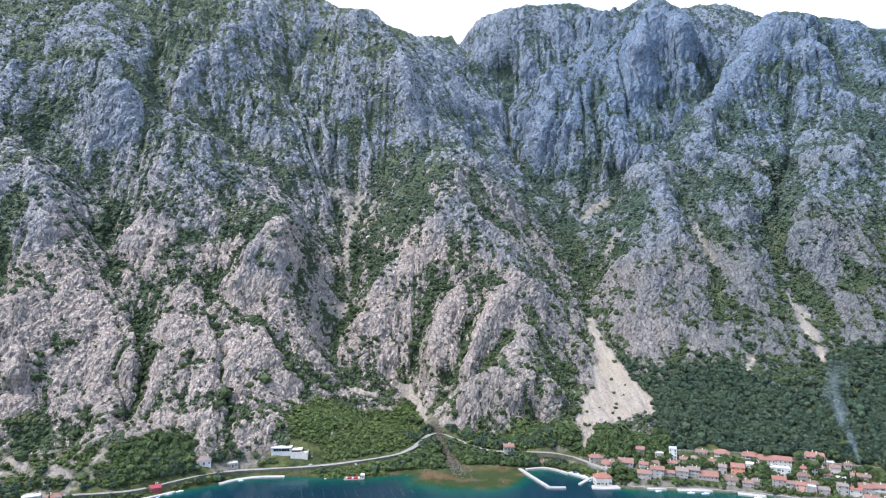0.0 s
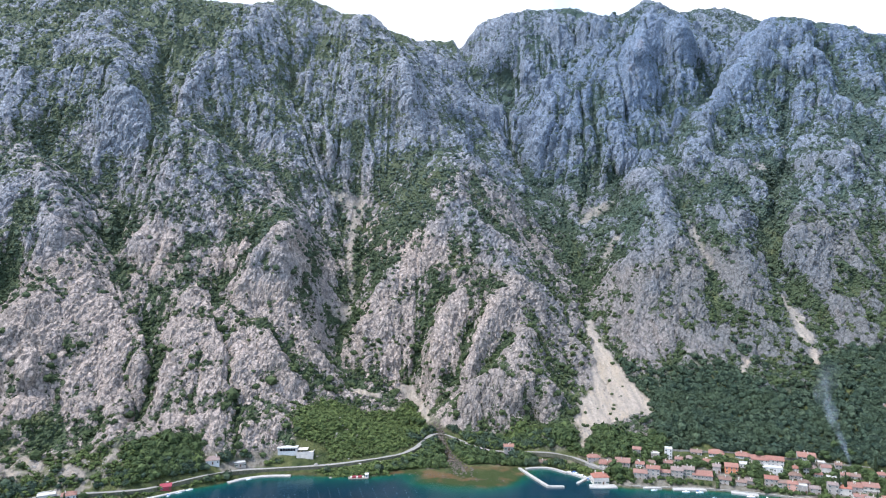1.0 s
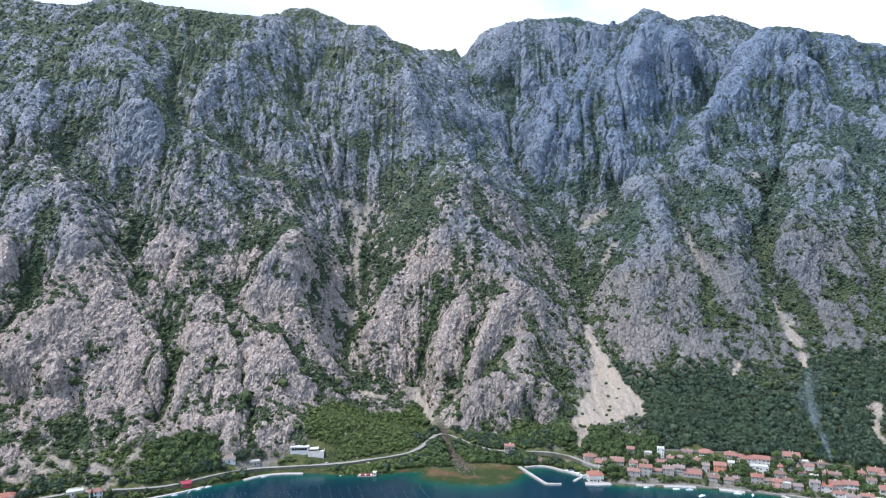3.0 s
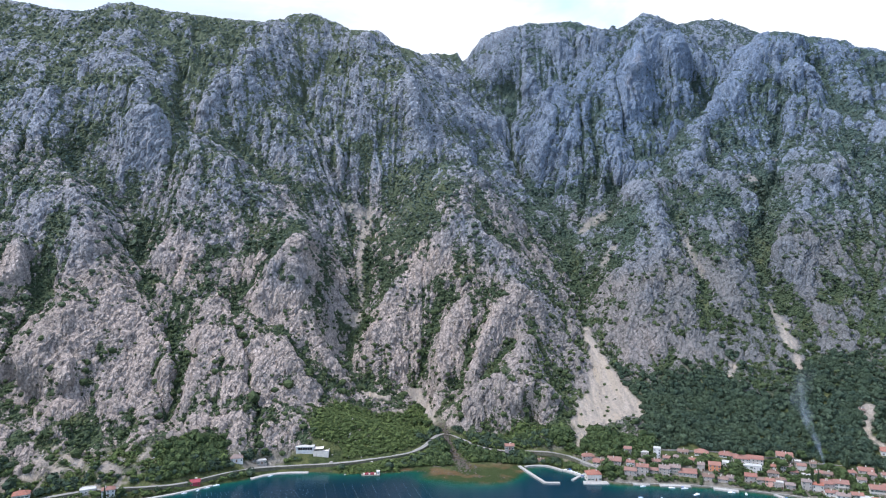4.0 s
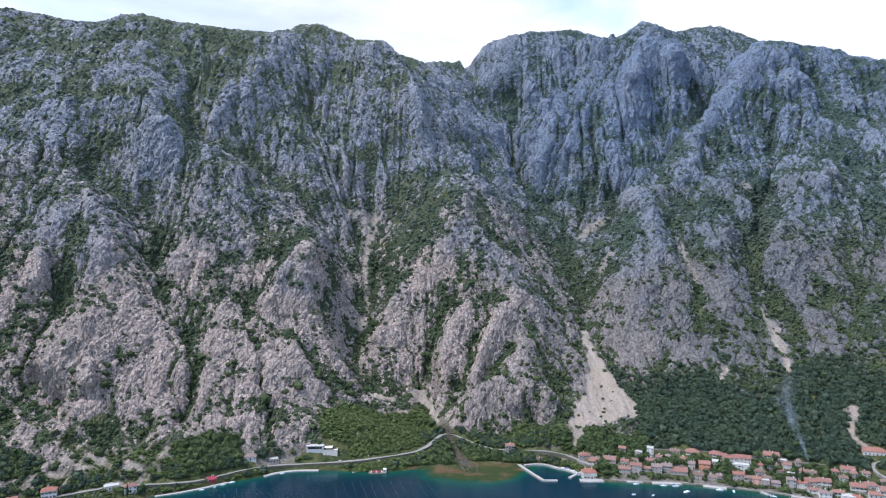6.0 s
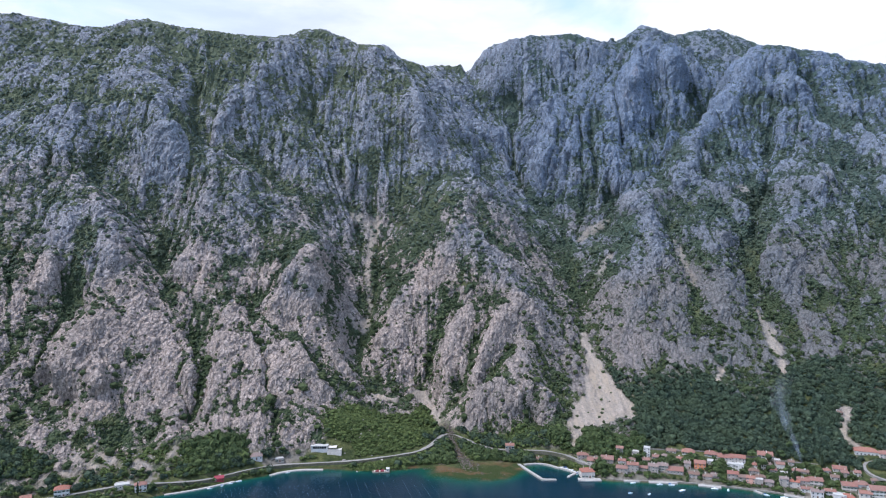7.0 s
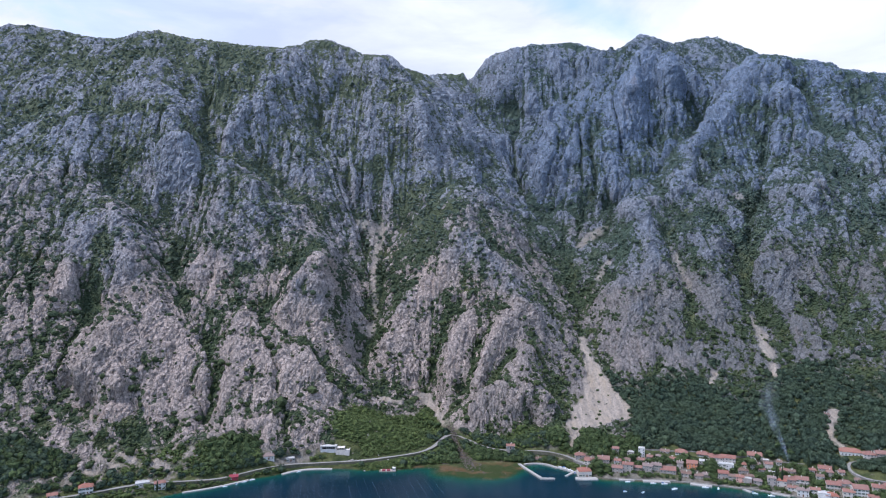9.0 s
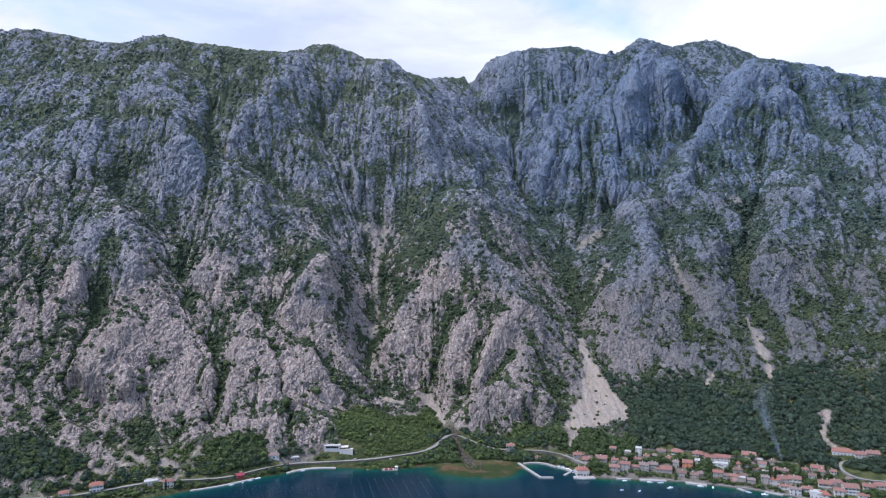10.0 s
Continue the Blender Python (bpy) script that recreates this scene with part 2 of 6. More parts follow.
def water_material():
    k = Mat("sea_water")
    a = k.attr("deep")
    p = k.coord()
    deep = k.mix(k.noise(k.coord((0.4, 1, 1)), 60, 4, 0.5), (0.003, 0.014, 0.027), (0.004, 0.020, 0.035))
    body = k.mix(k.span(a[1], 0.0, 1.0), (0.006, 0.080, 0.050), deep)
    k.colour(body).rough(0.10, 0.35)
    k.b.inputs["IOR"].default_value = 1.33
    ripple = k.maths("ADD", k.noise(p, 2.5, 4, 0.6, 0.2, 0.8), k.maths("MULTIPLY", k.noise(k.coord((0.3, 1, 1)), 14, 3, 0.5, 0.2, 0.8), 1.5))
    k.bump(ripple, 0.2, 0.35)
    clear = k.node("ShaderNodeBsdfTransparent")
    mixer = k.node("ShaderNodeMixShader")
    k.link(a[0], mixer.inputs[0])
    k.link(clear.outputs[0], mixer.inputs[1])
    k.link(k.b.outputs[0], mixer.inputs[2])
    k.link(mixer.outputs[0], k.t.nodes["Material Output"].inputs["Surface"])
    return k.m


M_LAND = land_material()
# the last scrub colour is the haze tint for high ground
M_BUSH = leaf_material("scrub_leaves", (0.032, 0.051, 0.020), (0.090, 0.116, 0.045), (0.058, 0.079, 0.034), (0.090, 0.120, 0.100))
M_MAQUIS = leaf_material("maquis_leaves", (0.038, 0.063, 0.018), (0.140, 0.176, 0.054), (0.092, 0.122, 0.040))
M_WOOD = leaf_material("forest_leaves", (0.017, 0.037, 0.026), (0.080, 0.110, 0.066), (0.070, 0.096, 0.044))
M_WATER = water_material()


def plain_material(name, a, b, size=1.5, rough=0.85, spec=0.2, metal=0.0, vary=0.0, bump=0.0, dirt=None):
    """Two tones in patches, an own shade for each object, and worn stains."""
    k = Mat(name)
    base = k.mix(k.noise(k.coord(), size, 6, 0.65), a, b)
    if vary:
        base = k.mix(k.maths("MULTIPLY", k.each(), vary), base, tuple(min(1, c * 1.5) for c in b))
    if dirt:
        base = k.mix(k.maths("MULTIPLY", k.noise(k.coord((1, 1, 0.35)), 2.2, 6, 0.7, 0.5, 0.7), 0.6), base, dirt)
    k.colour(base).rough(rough, spec, metal)
    if bump:
        k.bump(k.noise(k.coord(), size * 0.5, 5, 0.7), bump, 0.7)
    return k.m


def tile_material(name, a, b):
    """Clay roof tiles: courses down the slope, each roof with its own fade."""
    k = Mat(name)
    base = k.mix(k.noise(k.coord(), 0.7, 5, 0.7), a, b)
    base = k.mix(k.maths("MULTIPLY", k.noise(k.coord(), 3.5, 4, 0.6, 0.5, 0.7), 0.5), base, (0.20, 0.14, 0.11))
    base = k.mix(k.maths("MULTIPLY", k.each(), 0.5), base, (0.22, 0.155, 0.132))
    k.colour(base).rough(0.85, 0.2)
    wave = k.node("ShaderNodeTexWave")
    wave.inputs["Scale"].default_value = 1.6
    k.link(k.local(), wave.inputs["Vector"])
    k.bump(wave.outputs["Fac"], 0.08, 0.8)
    return k.m


M_ROOF = {
    "red": tile_material("weathered_red_tiles", (0.185, 0.078, 0.060), (0.290, 0.140, 0.112)),
    "orange": tile_material("new_orange_tiles", (0.24, 0.088, 0.060), (0.33, 0.140, 0.100)),
    "brown": tile_material("old_brown_tiles", (0.12, 0.075, 0.06), (0.19, 0.125, 0.10)),
    "grey": tile_material("faded_grey_pink_tiles", (0.17, 0.13, 0.12), (0.25, 0.20, 0.185)),
    "maroon": plain_material("maroon_sheet", (0.20, 0.03, 0.045), (0.26, 0.045, 0.06), 1.0, 0.5),
    "flat": plain_material("pale_roof_screed", (0.34, 0.33, 0.31), (0.44, 0.43, 0.41), 2.5, 0.9, dirt=(0.30, 0.29, 0.27)),
}
M_WALL = {
    "stone": plain_material("local_stone", (0.25, 0.215, 0.19), (0.39, 0.345, 0.31), 0.8, 0.9, vary=0.2, bump=0.05, dirt=(0.19, 0.175, 0.155)),
    "pale": plain_material("cream_render", (0.44, 0.395, 0.35), (0.57, 0.52, 0.47), 2.0, 0.85, vary=0.15, dirt=(0.34, 0.31, 0.275)),
    "white": plain_material("white_render", (0.50, 0.48, 0.455), (0.62, 0.60, 0.57), 2.0, 0.8, dirt=(0.33, 0.315, 0.29)),
    "orange": plain_material("orange_render", (0.52, 0.19, 0.095), (0.60, 0.25, 0.14), 2.0, 0.85),
    "salmon": plain_material("salmon_render", (0.55, 0.30, 0.23), (0.62, 0.36, 0.29), 2.0, 0.85),
    "maroon": plain_material("maroon_boards", (0.22, 0.035, 0.05), (0.30, 0.05, 0.07), 1.0, 0.6),
}
M_FRAME = plain_material("window_frame_paint", (0.45, 0.44, 0.42), (0.55, 0.54, 0.51), 0.4, 0.6)
M_SHUTTER = plain_material("green_shutters", (0.04, 0.085, 0.05), (0.06, 0.11, 0.07), 0.4, 0.6)
M_GLASS = plain_material("window_glass", (0.015, 0.018, 0.022), (0.03, 0.034, 0.04), 0.6, 0.08, 0.6)
M_DOOR = plain_material("brown_door", (0.09, 0.05, 0.03), (0.14, 0.08, 0.05), 0.3, 0.6)
M_CONCRETE = plain_material("pale_concrete", (0.25, 0.238, 0.22), (0.37, 0.352, 0.327), 1.4, 0.9, bump=0.03, dirt=(0.24, 0.225, 0.20))
M_ROAD = plain_material("sun_bleached_asphalt", (0.17, 0.16, 0.148), (0.25, 0.235, 0.215), 3.0, 0.92, dirt=(0.13, 0.125, 0.115))
M_SEAWALL = plain_material("quay_stone", (0.17, 0.155, 0.135), (0.29, 0.27, 0.24), 1.2, 0.92, bump=0.06, dirt=(0.10, 0.095, 0.08))
M_HULL = plain_material("white_gelcoat", (0.70, 0.71, 0.72), (0.78, 0.79, 0.80), 1.0, 0.25, 0.5)
M_CANVAS = plain_material("blue_canvas", (0.04, 0.09, 0.22), (0.06, 0.12, 0.28), 0.6, 0.8)
M_TIMBER = plain_material("grey_timber", (0.16, 0.135, 0.11), (0.26, 0.225, 0.185), 0.5, 0.9, bump=0.02)
M_BOULDER = plain_material("brown_grey_boulder", (0.15, 0.13, 0.115), (0.34, 0.315, 0.29), 1.5, 0.92, vary=0.2, bump=0.1, dirt=(0.09, 0.075, 0.06))
M_CREEK = plain_material("wet_dark_boulder", (0.05, 0.04, 0.035), (0.15, 0.125, 0.105), 1.2, 0.8, vary=0.15, bump=0.1, dirt=(0.04, 0.03, 0.025))
M_RETAIN = plain_material("mossy_retaining_stone", (0.07, 0.068, 0.045), (0.15, 0.14, 0.105), 1.0, 0.92, bump=0.08, dirt=(0.045, 0.055, 0.025))
M_FLOAT = plain_material("white_float", (0.20, 0.215, 0.22), (0.30, 0.31, 0.32), 0.3, 0.5)
M_ROPE = plain_material("dark_wet_rope", (0.06, 0.055, 0.05), (0.12, 0.11, 0.10), 0.5, 0.8)
M_BARK = plain_material("bark", (0.08, 0.065, 0.05), (0.14, 0.115, 0.09), 0.3, 0.95, bump=0.04)
def smoke_material():
    k = Mat("thin_blue_smoke")
    k.colour((0.62, 0.68, 0.76)).rough(1.0, 0.0)
    rise = k.node("ShaderNodeSeparateXYZ")      # thins out as it rises
    k.link(k.coord(), rise.inputs[0])
    clear = k.node("ShaderNodeBsdfTransparent")
    mixer = k.node("ShaderNodeMixShader")
    k.link(k.maths("MULTIPLY", k.maths("MULTIPLY", k.noise(k.coord((1, 1, 0.5)), 7, 6, 0.6, 0.36, 0.72), k.span(rise.outputs[2], 20, 100, 0.2, 0.0)), 1.0), mixer.inputs[0])
    k.link(clear.outputs[0], mixer.inputs[1]), k.link(k.b.outputs[0], mixer.inputs[2])
    k.link(mixer.outputs[0], k.t.nodes["Material Output"].inputs["Surface"])
    return k.m


M_SMOKE = smoke_material()
M_TREE = leaf_material("tree_leaves", (0.030, 0.052, 0.020), (0.105, 0.140, 0.048), (0.066, 0.094, 0.033))
M_CYPRESS = leaf_material("cypress_leaves", (0.012, 0.022, 0.010), (0.028, 0.044, 0.018), (0.018, 0.03, 0.012))


# ---- numbers for the land ----
PERM = np.random.default_rng(3).permutation(256).astype(np.int32)
PERM = np.r_[PERM, PERM, PERM]
GRAD = np.random.default_rng(4).normal(size=(256, 3)).astype(np.float32)
GRAD /= np.linalg.norm(GRAD, axis=1, keepdims=True)


def smooth_noise(x, y, z, seed=0):
    """Gradient noise, about -1 to 1, for arrays of places."""
    x, y, z = (np.asarray(q, np.float32) for q in (x, y, z))
    fx, fy, fz = np.floor(x), np.floor(y), np.floor(z)
    ix, iy, iz = (q.astype(np.int32) for q in (fx, fy, fz))
    x, y, z = x - fx, y - fy, z - fz
    u, v, w = (q * q * q * (q * (q * 6 - 15) + 10) for q in (x, y, z))
    ix, iy, iz = (ix + 37 * seed) & 255, (iy + 17 * seed) & 255, (iz + 71 * seed) & 255
    out = 0
    for dx in (0, 1):
        a = PERM[ix + dx]
        for dy in (0, 1):
            b = PERM[a + iy + dy]
            for dz in (0, 1):
                g = GRAD[PERM[b + iz + dz] & 255]
                dot = g[..., 0] * (x - dx) + g[..., 1] * (y - dy) + g[..., 2] * (z - dz)
                out = out + dot * (u if dx else 1 - u) * (v if dy else 1 - v) * (w if dz else 1 - w)
    return out * 1.7


def ridged(x, y, z, seed, octaves=2):
    """Sharp ribs with round hollows between, about -1 to 1."""
    total, gain = 0.0, 1.0
    for o in range(octaves):
        n = 1.0 - 2.2 * np.abs(smooth_noise(x, y, z, seed + o))
        total = total + n * gain
        x, y, z, gain = x * 2.1 + 11.3, y * 2.1 + 5.7, z * 2.1 + 3.1, gain * 0.5
    return total / 1.4


LAND = []


def land(kind, *nodes):
    """A line of the land in plan and height: a crest, spur, gully, slope, foot or shore."""
    LAND.append((kind, nodes))


land("crest", (-960, 1136, 657), (-836, 1126, 651), (-771, 1123, 643), (-670, 1093, 615), (-613, 1082, 614), (-558, 1074, 629), (-507, 1071, 611), (-427, 1072, 603), (-359, 1078, 597), (-309, 1082, 599), (-279, 1084, 607), (-244, 1085, 611))
land("crest", (-244, 1085, 611), (-211, 1097, 599), (-173, 1115, 591), (-133, 1126, 594), (-112, 1128, 582), (-97, 1135, 564), (-77, 1156, 573), (-52, 1202, 575))
land("crest", (-55, 1282, 596), (-26, 1294, 606), (4, 1300, 606), (40, 1306, 619), (64, 1307, 629), (100, 1307, 643), (160, 1307, 662), (208, 1314, 671), (258, 1323, 681), (294, 1320, 668), (337, 1323, 657), (362, 1327, 660))
land("crest", (362, 1327, 660), (387, 1329, 678), (411, 1331, 697), (453, 1368, 702), (518, 1449, 718), (585, 1541, 744), (633, 1576, 767), (671, 1581, 771), (714, 1566, 751), (754, 1532, 727))
land("crest", (580, 1162, 599), (604, 1146, 598), (657, 1146, 590), (700, 1149, 584), (733, 1152, 581), (756, 1154, 571), (801, 1158, 566), (879, 1165, 561), (965, 1165, 557))
land("gully", (552, 1452, 702), (530, 1402, 686), (508, 1364, 672), (484, 1332, 660), (470, 1290, 640))
land("slope", (-803, 937, 496), (-714, 950, 504))
land("gully", (-736, 852, 411), (-655, 866, 422))
land("spur", (-603, 693, 278), (-583, 721, 301))
land("foot", (9, 596, 15), (35, 594, 15), (74, 577, 21), (102, 560, 28))
land("slope", (847, 1015, 429), (708, 900, 322), (627, 809, 235), (561, 736, 162), (511, 665, 102))
land("foot", (-414, 445, 40), (-380, 468, 33), (-362, 486, 37), (-324, 497, 29), (-275, 498, 27), (-242, 515, 32), (-201, 533, 29), (-171, 539, 22), (-136, 554, 29), (-101, 571, 33), (-57, 586, 23), (-23, 590, 11), (1, 587, 9))
land("foot", (118, 571, 25), (145, 565, 24), (179, 571, 33), (234, 600, 40), (274, 612, 49), (318, 618, 54), (354, 607, 57), (389, 596, 59), (437, 591, 66), (490, 585, 73))
land("foot", (114, 547, 15), (150, 542, 20), (187, 542, 20), (238, 537, 21), (291, 538, 24), (341, 532, 28), (390, 527, 35), (438, 516, 41))
land("shore", (-406, 380, 0), (-365, 404, 0), (-309, 427, 0), (-268, 442, 0), (-250, 456, 0), (-223, 471, 0), (-199, 490, 0), (-177, 502, 0), (-168, 512, 0), (-146, 519, 0), (-126, 521, 0), (-100, 518, 0), (-71, 519, 0), (-42, 525, 0), (-24, 525, 0), (-7, 517, 0), (22, 509, 0), (47, 506, 0), (59, 510, 0), (56, 523, 0), (59, 532, 0), (69, 523, 0))
land("shore", (86, 539, 0), (102, 529, 0), (115, 519, 0), (124, 507, 0), (138, 493, 0), (154, 492, 0), (175, 489, 0), (197, 488, 0), (217, 484, 0), (242, 477, 0), (260, 470, 0), (278, 463, 0), (303, 450, 0), (321, 437, 0), (348, 423, 0), (382, 403, 0))
land("foot", (0, 586, 9), (-2, 569, 6), (5, 550, 3), (12, 531, 1.1), (16, 518, 0))
land("foot", (-166, 531, 8), (-150, 536, 10), (-133, 539, 11), (-112, 542, 11), (-98, 546, 11))
land("shoal", (-52, 513, -2), (-23, 501, -0.7), (6, 493, -0.6), (34, 491, -0.6), (52, 496, -0.9), (62, 506, -2))
land("spur", (-525, 1012, 579), (-497, 949, 526), (-500, 907, 490), (-536, 887, 456))
land("gully", (-609, 821, 399), (-557, 853, 426), (-481, 848, 437), (-435, 846, 429), (-402, 851, 402))
land("spur", (-581, 816, 386), (-571, 830, 408), (-523, 835, 410), (-475, 844, 424), (-441, 841, 416), (-405, 820, 387), (-397, 840, 356))
land("gully", (-502, 766, 314), (-470, 776, 299), (-428, 759, 273), (-404, 771, 252), (-378, 750, 230), (-370, 720, 197), (-357, 693, 176), (-330, 662, 146), (-303, 635, 111), (-272, 604, 86), (-268, 576, 56), (-272, 551, 30))
land("spur", (-286, 1032, 545), (-317, 989, 509), (-332, 951, 467), (-345, 932, 445), (-364, 890, 405), (-369, 873, 369))
land("gully", (-407, 936, 469), (-396, 887, 413), (-379, 851, 365), (-347, 804, 323))
land("gully", (-207, 1068, 547), (-220, 1034, 494), (-237, 1004, 438), (-236, 938, 385), (-220, 909, 341))
land("spur", (-141, 1072, 563), (-143, 1032, 502), (-151, 998, 441), (-162, 975, 386), (-166, 941, 327))
land("gully", (-109, 1035, 503), (-100, 998, 446), (-103, 973, 395), (-122, 947, 338))
land("spur", (-92, 1060, 524), (-70, 1024, 476), (-53, 988, 425), (-44, 993, 385), (-39, 974, 349))
land("spur", (-35, 1217, 546), (2, 1183, 499), (40, 1164, 451), (72, 1142, 410), (93, 1149, 378), (98, 1095, 341))
land("gully", (22, 1346, 601), (59, 1252, 538), (92, 1242, 498), (120, 1227, 447), (116, 1160, 375), (130, 1103, 322), (161, 1035, 277), (182, 966, 227), (181, 888, 179), (175, 804, 120))
land("spur", (309, 1232, 600), (275, 1209, 538), (229, 1228, 514), (187, 1137, 446), (165, 1128, 391), (158, 1080, 324))
land("gully", (325, 1185, 564), (281, 1133, 482), (246, 1098, 418), (219, 1063, 352), (231, 1028, 289))
land("spur", (384, 1221, 619), (352, 1146, 543), (327, 1133, 491), (304, 1103, 434), (292, 1072, 382), (271, 1035, 330))
land("spur", (421, 1164, 584), (411, 1136, 519), (387, 1125, 459), (385, 1096, 406), (368, 1051, 360))
land("gully", (585, 1243, 597), (517, 1153, 523), (478, 1148, 478), (418, 1084, 420), (380, 1003, 367), (348, 1017, 336))
land("spur", (571, 1132, 569), (543, 1103, 510), (490, 1098, 467), (443, 1058, 419), (404, 1007, 372), (377, 957, 325))
land("spur", (328, 942, 300), (357, 948, 314), (397, 962, 318), (422, 928, 299), (437, 902, 272), (449, 892, 251))
land("gully", (550, 1028, 371), (493, 976, 323), (469, 919, 273), (443, 871, 228), (424, 839, 189), (417, 791, 152), (415, 736, 120))
land("spur", (617, 1111, 567), (601, 1069, 510), (584, 1048, 456), (569, 1027, 404))
land("spur", (687, 1128, 562), (683, 1094, 517), (686, 1055, 457), (674, 970, 380))
land("spur", (529, 924, 325), (542, 880, 297), (567, 860, 276), (571, 839, 252), (566, 819, 223), (550, 784, 193))
land("spur", (469, 828, 247), (447, 808, 223), (427, 792, 196), (427, 806, 169))
land("spur", (500, 820, 227), (475, 794, 204), (451, 776, 182), (437, 767, 157), (427, 739, 133))
land("spur", (490, 790, 193), (496, 762, 165), (496, 733, 134))
land("spur", (278, 903, 289), (289, 878, 261), (288, 851, 236), (282, 813, 208), (277, 788, 175))
land("spur", (271, 814, 197), (236, 798, 175), (211, 804, 151), (185, 793, 122))
land("spur", (297, 811, 197), (304, 787, 178), (312, 771, 156))
land("gully", (327, 888, 250), (327, 844, 212), (333, 804, 174), (317, 747, 133), (296, 707, 96))
land("gully", (274, 1008, 294), (243, 953, 240), (208, 876, 196), (191, 855, 148))
land("spur", (411, 872, 241), (369, 818, 211), (359, 786, 175), (351, 734, 134))
land("spur", (-10, 908, 319), (19, 863, 289), (19, 829, 258), (3, 812, 235), (-9, 793, 204), (-36, 790, 182), (-64, 779, 153), (-82, 753, 125), (-92, 722, 93), (-85, 700, 63), (-70, 684, 42))
land("spur", (14, 902, 312), (40, 892, 292), (61, 906, 276), (86, 888, 250), (111, 894, 221), (123, 862, 188), (144, 837, 164), (158, 807, 135))
land("spur", (29, 835, 251), (39, 801, 215), (70, 808, 195), (78, 765, 168), (85, 739, 151), (106, 737, 133))
land("spur", (66, 721, 135), (46, 683, 112), (32, 664, 83), (26, 648, 54))
land("spur", (19, 738, 130), (-3, 706, 106), (-14, 686, 79), (-6, 660, 44))
land("gully", (1, 762, 150), (-13, 748, 118), (-25, 728, 86), (-29, 706, 54), (-19, 676, 21))
land("gully", (49, 735, 130), (32, 711, 102), (17, 672, 68), (4, 667, 21))
land("gully", (88, 708, 116), (70, 682, 91), (45, 660, 70), (24, 640, 40))
land("spur", (86, 676, 100), (76, 656, 84), (90, 636, 68), (102, 618, 51))
land("spur", (11, 604, 24), (20, 610, 44), (31, 616, 59), (55, 620, 69), (78, 614, 62), (97, 601, 47), (108, 590, 26))
land("gully", (103, 688, 84), (116, 655, 55), (121, 610, 37))
land("foot", (-222, 862, 279), (-190, 885, 278), (-159, 914, 272), (-128, 921, 256), (-90, 941, 281), (-56, 953, 312))
land("gully", (-123, 923, 247), (-127, 880, 212), (-124, 830, 173), (-116, 798, 128), (-121, 742, 98), (-126, 705, 71), (-103, 672, 48), (-64, 662, 33), (-24, 640, 18))
land("spur", (-165, 887, 245), (-188, 855, 227), (-180, 726, 211), (-185, 703, 187), (-172, 693, 150), (-162, 687, 118), (-143, 662, 89), (-124, 664, 59))
land("spur", (-198, 712, 192), (-210, 694, 170), (-214, 675, 142), (-203, 669, 113))
land("gully", (-188, 766, 230), (-203, 735, 211), (-223, 727, 196), (-258, 732, 194), (-285, 708, 189))
land("spur", (-318, 730, 219), (-334, 720, 204), (-344, 701, 189), (-353, 690, 174))
land("spur", (-336, 786, 312), (-315, 800, 320), (-293, 797, 319), (-279, 836, 305), (-257, 822, 282), (-226, 797, 246))
land("gully", (-329, 884, 357), (-299, 884, 337), (-262, 871, 313), (-232, 850, 288), (-206, 863, 276))
land("spur", (-270, 658, 137), (-246, 652, 122), (-217, 650, 110), (-184, 628, 93), (-156, 618, 74), (-134, 628, 48))
land("spur", (-257, 616, 107), (-251, 589, 83), (-252, 570, 58), (-250, 550, 38))
land("gully", (-245, 688, 141), (-209, 656, 118), (-179, 637, 102), (-157, 650, 78), (-130, 638, 55))
land("spur", (-367, 644, 172), (-351, 659, 152), (-326, 645, 128), (-303, 623, 106), (-282, 585, 84), (-284, 576, 57), (-277, 532, 40))
land("spur", (-463, 719, 278), (-420, 686, 241), (-403, 655, 210), (-397, 644, 179), (-381, 638, 166))
land("spur", (-387, 565, 114), (-400, 544, 96), (-406, 541, 72), (-370, 530, 56))
land("spur", (-381, 582, 138), (-378, 577, 108), (-354, 539, 86), (-350, 542, 58))
land("spur", (-468, 683, 244), (-467, 654, 217), (-458, 626, 185), (-460, 601, 156))
land("gully", (-438, 660, 217), (-428, 638, 185), (-431, 631, 158), (-427, 587, 123))
land("slope", (214, 630, 45), (253, 619, 41), (292, 599, 44), (334, 590, 46), (377, 586, 53), (424, 589, 61))
land("slope", (234, 672, 68), (288, 662, 70), (348, 655, 68), (400, 636, 69), (446, 622, 75))
land("slope", (170, 748, 97), (171, 714, 77), (171, 674, 55), (168, 628, 37), (162, 591, 30))
land("slope", (185, 699, 70), (196, 662, 54), (198, 616, 39))
land("slope", (-141, 602, 38), (-103, 588, 32), (-66, 618, 16), (-36, 620, 8))
land("slope", (-366, 492, 40), (-333, 495, 30), (-293, 506, 22))
land("spur", (241, 764, 146), (224, 736, 113), (208, 708, 82), (212, 675, 64))
land("gully", (178, 757, 103), (185, 725, 86), (195, 696, 70))
land("spur", (457, 720, 122), (456, 690, 98), (442, 650, 79))
land("gully", (432, 729, 124), (413, 697, 97), (406, 658, 77))
land("spur", (132, 742, 108), (145, 717, 80), (143, 688, 59))
land("slope", (144, 646, 42), (120, 598, 29))


